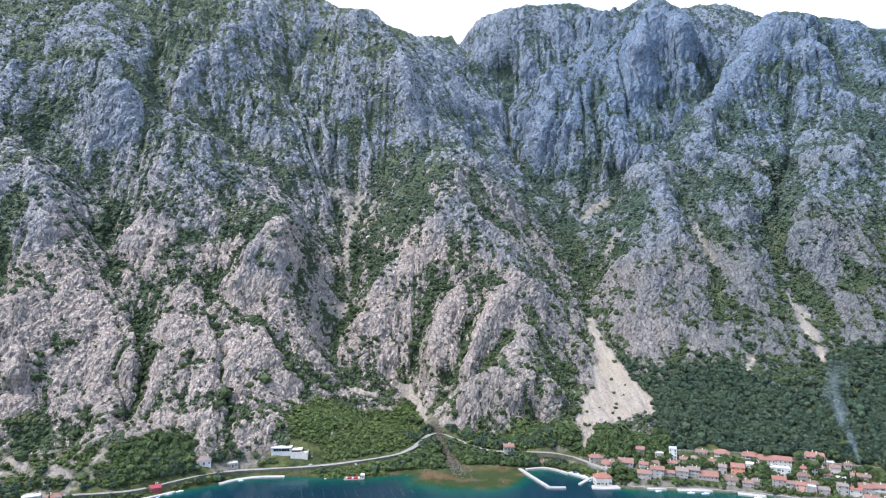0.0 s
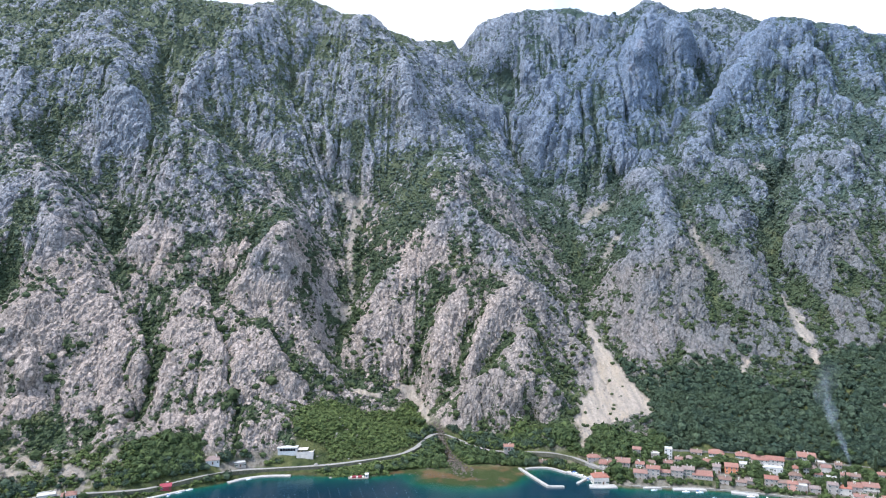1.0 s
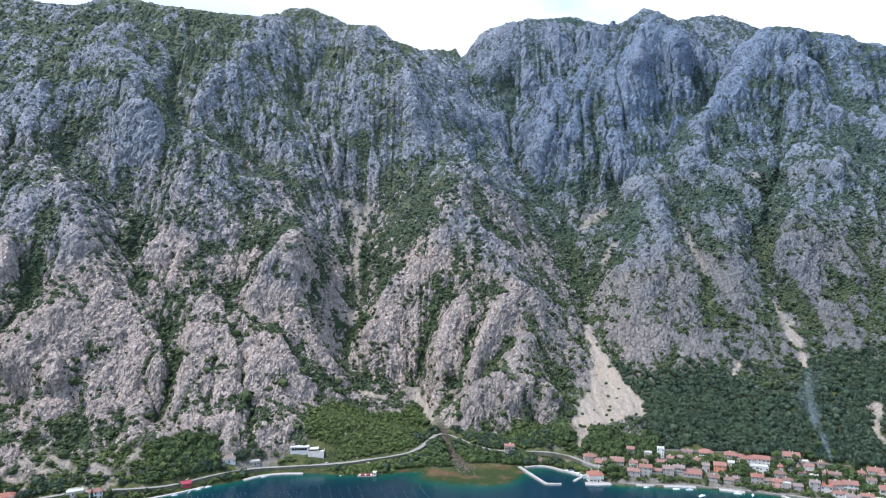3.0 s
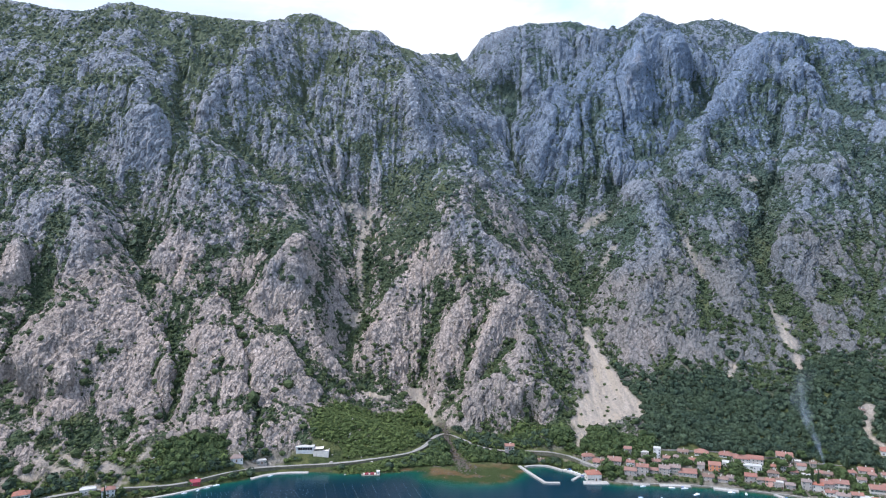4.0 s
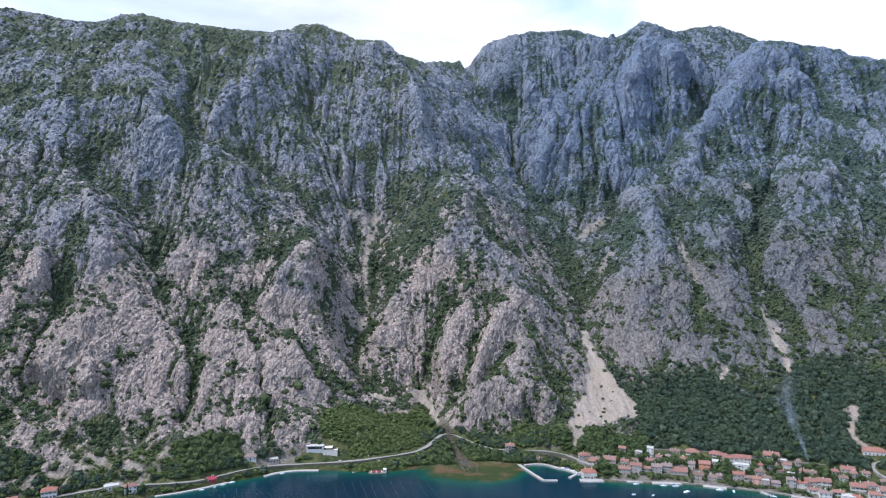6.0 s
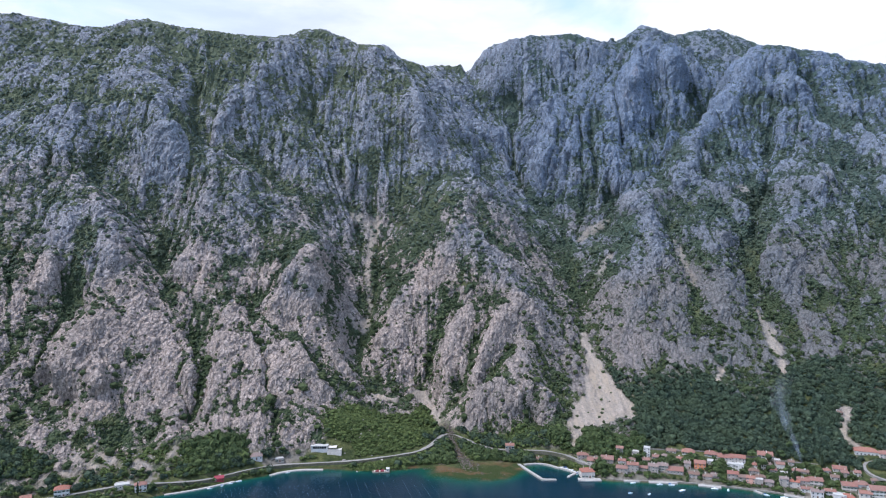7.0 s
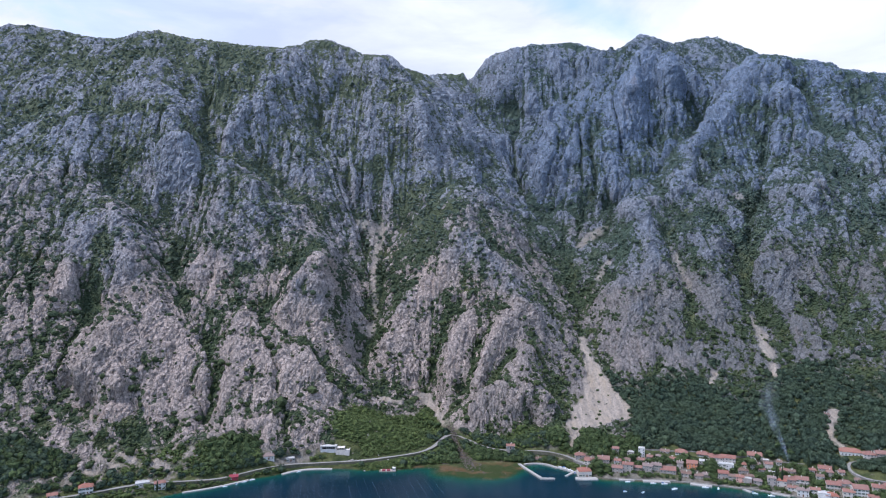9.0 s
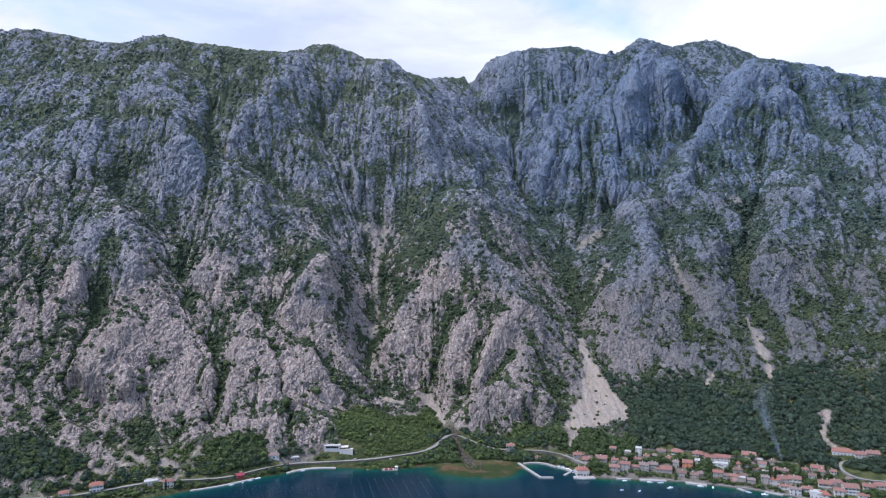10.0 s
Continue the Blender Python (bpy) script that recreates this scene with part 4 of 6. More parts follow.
# bands of thick scrub and bare slabs: half width, then a line over the slope
THICK = [
    (14, (111, 1111, 338), (138, 1001, 260), (162, 923, 204), (175, 854, 156)),
    (12, (256, 871, 237), (220, 857, 188), (193, 826, 142)),
    (14, (237, 1054, 341), (266, 1011, 293), (262, 879, 249)),
    (9, (-112, 859, 196), (-117, 808, 143), (-111, 733, 92)),
    (12, (-84, 914, 247), (-56, 946, 301), (-34, 970, 340)),
    (6, (109, 639, 55), (110, 606, 39), (110, 592, 28)),
    (8, (-330, 526, 44), (-340, 507, 39), (-361, 484, 36)),
    (8, (-253, 507, 29), (-273, 494, 25), (-300, 498, 26)),
    (7, (-333, 527, 46), (-308, 504, 27)),
    (18, (-674, 893, 449), (-615, 879, 445), (-560, 885, 455), (-564, 908, 478)),
    (13, (-615, 830, 405), (-566, 854, 427), (-490, 850, 436), (-446, 851, 434)),
    (10, (-441, 848, 429), (-404, 856, 407), (-386, 872, 389)),
    (16, (-455, 985, 545), (-414, 963, 507), (-367, 935, 459)),
    (19, (-396, 1015, 560), (-349, 1015, 550), (-368, 962, 493)),
    (11, (-694, 1003, 561), (-638, 973, 538), (-589, 985, 555), (-541, 981, 554)),
    (7, (-551, 786, 354), (-511, 777, 330), (-475, 779, 308), (-438, 764, 281)),
    (8, (-386, 872, 389), (-376, 839, 355), (-349, 809, 327)),
    (10, (-332, 872, 351), (-306, 881, 339), (-288, 878, 328)),
    (8, (-287, 872, 323), (-250, 860, 301), (-220, 869, 286)),
    (8, (-209, 874, 282), (-192, 895, 292), (-173, 906, 281)),
    (7, (-244, 972, 418), (-235, 929, 374)),
    (12, (-175, 946, 341), (-150, 958, 357)),
    (8, (-93, 1029, 492), (-80, 1043, 500)),
    (6, (-384, 752, 233), (-371, 719, 197), (-342, 674, 158), (-318, 641, 123)),
    (7, (-299, 627, 106), (-276, 609, 91), (-267, 593, 76), (-269, 576, 56), (-266, 563, 43)),
    (7, (-356, 695, 178), (-342, 713, 197), (-322, 730, 219)),
    (8, (-189, 767, 230), (-204, 740, 215), (-216, 732, 204), (-252, 733, 197), (-288, 716, 197)),
    (6, (-224, 708, 177), (-205, 715, 194), (-186, 753, 218)),
    (5, (-282, 680, 155), (-249, 681, 138), (-232, 667, 126)),
    (6, (-252, 643, 119), (-231, 666, 125)),
    (5, (-188, 650, 109), (-168, 645, 91), (-150, 648, 75), (-124, 643, 54)),
    (6, (-427, 668, 227), (-445, 679, 240), (-450, 664, 223)),
    (5, (-442, 650, 204), (-429, 633, 167), (-431, 627, 155)),
    (5, (-445, 616, 159), (-416, 617, 149)),
    (5, (-365, 606, 136), (-388, 622, 155)),
    (5, (-346, 582, 101), (-336, 573, 85)),
    (4, (-367, 553, 94), (-376, 549, 90)),
    (3, (-316, 590, 91), (-317, 599, 98)),
    (7, (-406, 538, 70), (-378, 536, 66), (-351, 535, 70)),
    (6, (-402, 523, 58), (-377, 509, 46), (-343, 503, 37)),
    (22, (-24, 920, 308), (-49, 904, 272), (-64, 875, 237)),
    (17, (-6, 857, 277), (-30, 832, 235), (-45, 822, 212)),
    (12, (-86, 943, 288), (-51, 951, 311), (-7, 954, 325)),
    (13, (-80, 871, 220), (-94, 841, 188)),
    (10, (-59, 796, 174), (-81, 790, 151), (-98, 769, 127), (-102, 743, 104)),
    (7, (-105, 741, 98), (-100, 725, 86), (-109, 719, 66)),
    (9, (-118, 910, 234), (-93, 918, 247)),
    (9, (2, 964, 328), (46, 940, 299), (63, 929, 282)),
    (14, (133, 1037, 281), (137, 964, 240), (138, 903, 204)),
    (16, (109, 1144, 363), (134, 1092, 315), (165, 1026, 271)),
    (9, (64, 820, 212), (88, 834, 204)),
    (6, (12, 778, 182), (16, 764, 160)),
    (6, (41, 750, 147), (51, 742, 140)),
    (5, (24, 731, 123), (33, 730, 122)),
    (6, (-13, 764, 146), (-6, 748, 125), (-20, 735, 105)),
    (6, (85, 715, 122), (95, 710, 109)),
    (6, (71, 689, 88), (56, 669, 75), (41, 642, 64)),
    (4, (106, 680, 66), (119, 662, 44), (123, 628, 36)),
    (5, (-27, 733, 92), (-28, 697, 70)),
    (14, (174, 998, 250), (183, 943, 213), (181, 888, 179), (175, 833, 141)),
    (13, (243, 917, 238), (256, 871, 237), (243, 855, 212)),
    (16, (217, 880, 204), (224, 840, 180), (203, 854, 164)),
    (13, (272, 980, 277), (253, 961, 253)),
    (11, (347, 1017, 336), (361, 990, 342), (409, 971, 331)),
    (17, (492, 975, 322), (478, 926, 282), (475, 885, 254)),
    (13, (447, 880, 237), (428, 831, 188), (416, 797, 159)),
    (15, (416, 767, 139), (424, 728, 121), (430, 702, 103)),
    (11, (348, 836, 212), (343, 804, 181), (326, 764, 146)),
    (10, (284, 734, 120), (303, 747, 133)),
    (11, (315, 732, 120), (341, 711, 109), (371, 718, 115)),
    (12, (394, 910, 281), (411, 892, 263)),
    (13, (549, 1016, 364), (556, 942, 336), (606, 954, 355)),
    (15, (652, 1032, 443), (688, 1028, 433), (690, 988, 397)),
    (14, (736, 1105, 530), (762, 1083, 504)),
    (14, (502, 1103, 479), (528, 1093, 487), (552, 1080, 484)),
    (13, (403, 1054, 399), (376, 1003, 363)),
    (16, (249, 1063, 362), (253, 1036, 319)),
    (14, (325, 1054, 360), (351, 1074, 383)),
    (15, (457, 1044, 407), (471, 1010, 363)),
    (17, (483, 746, 147), (507, 727, 135), (497, 692, 111)),
    (13, (584, 837, 251), (626, 877, 294), (638, 909, 323)),
    (6, (217, 760, 128), (224, 749, 124)),
    (12, (66, 1127, 402), (86, 1119, 370)),
    (10, (205, 1036, 295), (219, 1012, 270)),
    (13, (567, 1014, 383), (525, 968, 330)),
]
BARE = [
    (8, (-144, 721, 121), (-134, 700, 83)),
    (6, (-154, 669, 100), (-133, 658, 70)),
    (9, (-145, 815, 173), (-142, 746, 133)),
    (7, (-56, 749, 118), (-64, 720, 80), (-56, 700, 49)),
    (11, (-497, 957, 532), (-462, 950, 516)),
    (9, (-444, 889, 460), (-425, 906, 456), (-401, 941, 474)),
    (12, (-531, 894, 466), (-484, 887, 472)),
    (9, (-684, 939, 496), (-667, 934, 493)),
    (7, (-642, 957, 521), (-628, 950, 515)),
    (6, (-603, 945, 514), (-593, 951, 521)),
    (8, (-457, 709, 269), (-462, 682, 244), (-464, 655, 217)),
    (8, (-415, 675, 230), (-399, 652, 198), (-397, 638, 173)),
    (8, (-457, 634, 191), (-460, 611, 168)),
    (7, (-403, 718, 228), (-396, 721, 221)),
    (12, (-332, 705, 190), (-317, 718, 204), (-312, 689, 171)),
    (8, (-228, 722, 190), (-244, 708, 170)),
    (6, (-263, 724, 190), (-261, 741, 210)),
    (12, (-204, 687, 158), (-194, 673, 126)),
    (8, (-176, 710, 183), (-170, 696, 150)),
    (13, (-382, 580, 130), (-343, 616, 126), (-318, 614, 108), (-315, 583, 83)),
    (12, (-391, 549, 95), (-366, 571, 102)),
    (11, (-327, 573, 80), (-293, 573, 63), (-309, 548, 52)),
    (13, (-238, 609, 97), (-207, 608, 85), (-180, 617, 83)),
    (13, (-216, 581, 67), (-173, 591, 59), (-153, 605, 56)),
    (8, (-243, 531, 35), (-227, 546, 42), (-190, 549, 36)),
    (12, (-13, 782, 182), (-43, 777, 160), (-71, 755, 125), (-76, 733, 92)),
    (10, (-68, 720, 59), (-48, 739, 91), (-42, 753, 118)),
    (11, (15, 727, 120), (-2, 689, 91), (-12, 660, 64)),
    (11, (82, 733, 144), (69, 707, 116), (47, 678, 99)),
    (10, (99, 732, 134), (118, 720, 101), (138, 714, 81)),
    (8, (55, 803, 204), (76, 789, 181)),
    (6, (128, 834, 172), (144, 816, 150)),
    (6, (82, 673, 94), (74, 656, 71)),
    (8, (31, 617, 36), (56, 629, 51), (85, 619, 42)),
    (8, (129, 722, 93), (141, 695, 64)),
    (8, (141, 661, 45), (151, 678, 54)),
    (11, (279, 805, 196), (249, 792, 174), (219, 790, 152)),
    (13, (255, 761, 146), (221, 745, 119), (202, 725, 93)),
    (10, (294, 772, 160), (269, 740, 126)),
    (12, (241, 717, 101), (215, 696, 77)),
    (9, (366, 821, 212), (393, 850, 228)),
    (10, (358, 785, 174), (367, 771, 160)),
    (12, (468, 782, 189), (444, 765, 161), (459, 754, 154)),
    (7, (486, 768, 171), (489, 762, 164)),
    (10, (360, 934, 300), (373, 923, 290)),
    (6, (460, 817, 235), (503, 862, 261)),
    (8, (452, 706, 110), (445, 671, 88)),
    (11, (276, 759, 146), (289, 727, 114), (298, 706, 96)),
    (10, (333, 807, 177), (345, 736, 134), (357, 703, 103)),
    (9, (245, 709, 95), (290, 685, 82), (341, 668, 76)),
    (8, (369, 793, 181), (376, 760, 146)),
    (9, (267, 734, 120), (241, 695, 84)),
    (9, (442, 775, 175), (442, 723, 121), (422, 676, 87)),
    (14, (404, 1287, 666), (423, 1272, 656)),
    (20, (534, 1319, 660), (622, 1355, 643)),
    (27, (-84, 965, 357), (-105, 951, 329)),
    (20, (-429, 791, 321), (-401, 792, 310), (-407, 805, 350)),
    (32, (377, 1161, 557), (347, 1130, 496), (388, 1144, 520)),
    (30, (216, 1285, 628), (235, 1262, 586)),
    (33, (488, 1184, 542), (500, 1174, 528)),
    (30, (582, 1100, 539), (616, 1071, 511)),
    (18, (-140, 945, 328), (-172, 927, 308)),
    (13, (-359, 889, 397), (-342, 889, 380)),
    (13, (-266, 886, 329), (-279, 903, 357)),
    (21, (-225, 1016, 460), (-184, 996, 427)),
    (19, (-35, 1007, 401), (-7, 1008, 373)),
    (17, (152, 1150, 395), (166, 1099, 357)),
    (16, (296, 1056, 361), (278, 1041, 339)),
]


# where the scrub is thick (more than 0) or thin (less): middle, reach, amount
LUSH = [
    (-644, 1035, 299, 150, 0.26), (-379, 989, 161, 126, 0.22), (-288, 851, 80, 69, 0.15), (-23, 908, 69, 69, 0.35),
    (-80, 828, 46, 80, 0.20), (218, 989, 103, 103, 0.05), (483, 920, 195, 103, 0.12), (494, 736, 126, 92, 0.02),
    (264, 713, 69, 57, -0.15), (356, 690, 103, 46, -0.10), (-334, 575, 103, 69, -0.18), (-207, 610, 80, 57, -0.16),
    (46, 713, 69, 69, -0.12), (402, 1173, 299, 138, -0.22), (40, 1160, 70, 100, -0.30), (644, 1552, 230, 172, -0.1), (-437, 736, 92, 69, 0.05),
    (-150, 736, 46, 92, 0.12), (-598, 644, 138, 103, 0.1), (690, 977, 138, 115, 0.0),
]


def mesh_from(name, co, faces, material, smooth=True):
    """A mesh of triangles or quads from arrays."""
    me = bpy.data.meshes.new(name)
    n, k = faces.shape
    me.vertices.add(len(co))
    me.vertices.foreach_set("co", np.ascontiguousarray(co, np.float32).ravel())
    me.loops.add(n * k)
    me.loops.foreach_set("vertex_index", np.ascontiguousarray(faces, np.int32).ravel())
    me.polygons.add(n)
    me.polygons.foreach_set("loop_start", np.arange(0, n * k, k, dtype=np.int32))
    me.update(calc_edges=True)
    if not smooth:
        me.shade_flat()
    me.materials.append(material)
    return me


def grid_faces(nv, nu):
    i = np.arange(nv * nu).reshape(nv, nu)
    return np.stack((i[:-1, :-1], i[:-1, 1:], i[1:, 1:], i[1:, :-1]), -1).reshape(-1, 4)


def paint(me, name, *channels):
    a = me.attributes.new(name, "FLOAT_COLOR", "POINT")
    c = np.ones((len(me.vertices), 4), np.float32)
    for k, ch in enumerate(channels):
        c[:, k] = ch.ravel()
    a.data.foreach_set("color", c.ravel())


SCREES = [
    [(161, 654, 8.9), (148, 621, 13.3), (135, 586, 14.9)],
    [(185, 648, 6.3), (190, 614, 9.6), (183, 582, 6.9)],
    [(171, 752, 2.9), (171, 719, 6.9), (172, 682, 13.2), (169, 641, 22.4), (162, 599, 26.4)],
    [(128, 565, 5.6), (118, 546, 2.7)],
    [(396, 749, 2.9), (393, 714, 6.2), (388, 679, 5.9), (382, 652, 3.8)],
    [(326, 852, 4.8), (326, 818, 6.2), (327, 792, 5.3)],
    [(256, 975, 2.7), (229, 975, 8.2), (209, 957, 6.3)],
    [(226, 852, 7.3), (218, 853, 6.5)],
    [(455, 952, 5.4), (475, 957, 7.2)],
    [(529, 986, 5.5), (516, 979, 4.6)],
    [(-152, 909, 6.8), (-123, 919, 8.6), (-126, 880, 4.1), (-124, 829, 3.1), (-115, 797, 3.8), (-120, 749, 4.3), (-131, 747, 2.9)],
    [(-104, 659, 2.6), (-88, 658, 3.8), (-69, 664, 3.2)],
    [(-42, 689, 5.3), (-31, 680, 5.2), (-14, 620, 3.0)],
    [(312, 661, 4.5), (301, 641, 3.1)],
    [(400, 565, 5.0), (374, 527, 3.7), (375, 509, 3.0)],
    [(379, 534, 1.5), (371, 512, 2.5)],
    [(-339, 474, 3), (-319, 467, 4)],
    [(-328, 486, 2), (-305, 477, 3)],
    [(-287, 478, 3), (-272, 473, 2)],
    [(-260, 504, 1), (-261, 490, 2)],
    [(-338, 455, 2), (-332, 456, 2)],
]
# the coast road in plan
ROAD = [(-380, 411), (-343, 425), (-315, 439), (-290, 451), (-258, 463), (-227, 476), (-208, 491), (-194, 501), (-180, 512), (-159, 523), (-136, 527), (-101, 530), (-72, 535), (-43, 546), (-28, 560), (-20, 578), (-13, 593), (-2, 598), (14, 584), (43, 565), (72, 554), (104, 542), (112, 536), (122, 526), (131, 516)]
APRON = [[(70, 577, 5), (92, 563, 8), (110, 553, 8)], [(-206, 516, 7), (-228, 506, 13), (-250, 497, 13), (-280, 486, 9), (-315, 478, 7)], [(-334, 487, 6), (-325, 470, 6)], [(-440, 425, 22), (-395, 446, 20), (-362, 456, 10)]]
FAN = [[(-130, 566, 7), (-112, 578, 24), (-95, 590, 34), (-72, 596, 30), (-50, 602, 26), (-28, 610, 13)], [(-108, 550, 22), (-72, 552, 34), (-45, 564, 24)]]
G = make_land()
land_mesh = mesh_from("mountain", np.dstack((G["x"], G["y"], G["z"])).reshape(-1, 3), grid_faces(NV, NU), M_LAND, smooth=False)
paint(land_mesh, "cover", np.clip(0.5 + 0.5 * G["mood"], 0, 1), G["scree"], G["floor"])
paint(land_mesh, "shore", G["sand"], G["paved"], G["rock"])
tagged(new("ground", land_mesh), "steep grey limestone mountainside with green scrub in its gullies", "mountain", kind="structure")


# ---- the bay ----
def make_water():
    xs = np.r_[-4800, -2500, -1300, np.linspace(-805, 805, 300), 1300, 2500, 4800]
    ys = np.r_[-4500, -2500, -1000, -300, 0, 150, np.linspace(276, 552, 92)]
    gx, gy = np.meshgrid(xs, ys)
    bed = np.full(gx.shape, -40.0)
    near = (np.abs(gx) < 830) & (gy > 230)
    bed[near] = HEIGHT(gx[near], gy[near])
    me = mesh_from("sea", np.dstack((gx, gy, np.zeros_like(gx))).reshape(-1, 3), grid_faces(len(ys), len(xs)), M_WATER)
    dep = np.clip(-bed, 0, 60)
    paint(me, "deep", 1 - np.exp(-dep / 1.2), 1 - np.exp(-dep / 4.5), dep * 0)
    return tagged(new("water", me), "calm dark teal bay, greener over the shallows", "sea", kind="structure")


make_water()


# ---- scrub and woods ----
def icosphere(level):
    bm = bmesh.new()
    bmesh.ops.create_icosphere(bm, subdivisions=max(1, level), radius=1)
    co = np.array([v.co[:] for v in bm.verts])
    fa = np.array([[v.index for v in f.verts] for f in bm.faces])
    bm.free()
    return co, fa


RNG = np.random.default_rng(7)


def clump(lumps, jitter, flat, level=1, leaves=0, leaf=0.26):
    """A leafy clump: several ragged lumps and loose sprays of leaves, about 1 across."""
    base, fa = icosphere(level)
    cos, fas, n = [], [], 0
    for k in range(lumps):
        r = RNG.uniform(0.45, 0.75) if lumps > 1 else 1.0
        c = RNG.normal(0, 0.38, 3) * (1, 1, 0.5) if k else np.zeros(3)
        v = base * r * RNG.uniform(1 - jitter, 1 + jitter, (len(base), 1)) + c
        cos.append(v), fas.append(fa + n)
        n += len(v)
    for k in range(leaves):
        d = RNG.normal(0, 1, 3)
        d /= np.linalg.norm(d)
        d[2] = abs(d[2]) * 0.9
        c = d * RNG.uniform(0.72, 1.08)
        a, b = RNG.normal(0, leaf, 3), RNG.normal(0, leaf, 3)
        a, b = a - 0.75 * d * (a @ d), b - 0.75 * d * (b @ d)      # leaves lie along the outside
        cos.append(np.array([c + a, c - a * 0.6 + b, c - b]))
        fas.append(np.array([[n, n + 1, n + 2]]))
        n += 3
    co, fa = np.vstack(cos), np.vstack(fas)
    co[:, 2] *= flat
    co[:, 2] += 0.55 * flat
    return co, fa


def scatter(name, places, sizes, kinds, material, label, category):
    """Many clumps joined in one mesh."""
    cos, fas, n = [], [], 0
    pick = RNG.integers(0, len(kinds), len(places))
    for k, (co, fa) in enumerate(kinds):
        at = places[pick == k]
        if not len(at):
            continue
        turn = RNG.uniform(0, 6.283, len(at))
        s = sizes[pick == k]
        c, d = np.cos(turn), np.sin(turn)
        x = co[None, :, 0] * c[:, None] - co[None, :, 1] * d[:, None]
        y = co[None, :, 0] * d[:, None] + co[None, :, 1] * c[:, None]
        z = np.broadcast_to(co[None, :, 2], x.shape)
        p = np.stack((x, y, z), -1) * s[:, None, None] + at[:, None, :]
        f = fa[None] + (np.arange(len(at)) * len(co))[:, None, None] + n
        cos.append(p.reshape(-1, 3)), fas.append(f.reshape(-1, 3))
        n += len(at) * len(co)
    me = mesh_from(name, np.vstack(cos), np.vstack(fas), material, smooth=False)
    return tagged(new(name, me), label, category, kind="stuff")


def sow(weight, count):
    """Places on the land, as often as the weight and the ground's extent say."""
    w = (weight * G["area"] * (np.abs(U)[None, :] < 0.735) * box_step(G["crest"], 22, 45) * (G["y"] < 1550)).ravel()
    idx = RNG.choice(w.size, count, p=w / w.sum())
    p = np.stack((G["x"].ravel()[idx], G["y"].ravel()[idx], G["z"].ravel()[idx]), -1)
    p[:, :2] += RNG.uniform(-0.8, 0.8, (count, 2))
    return p



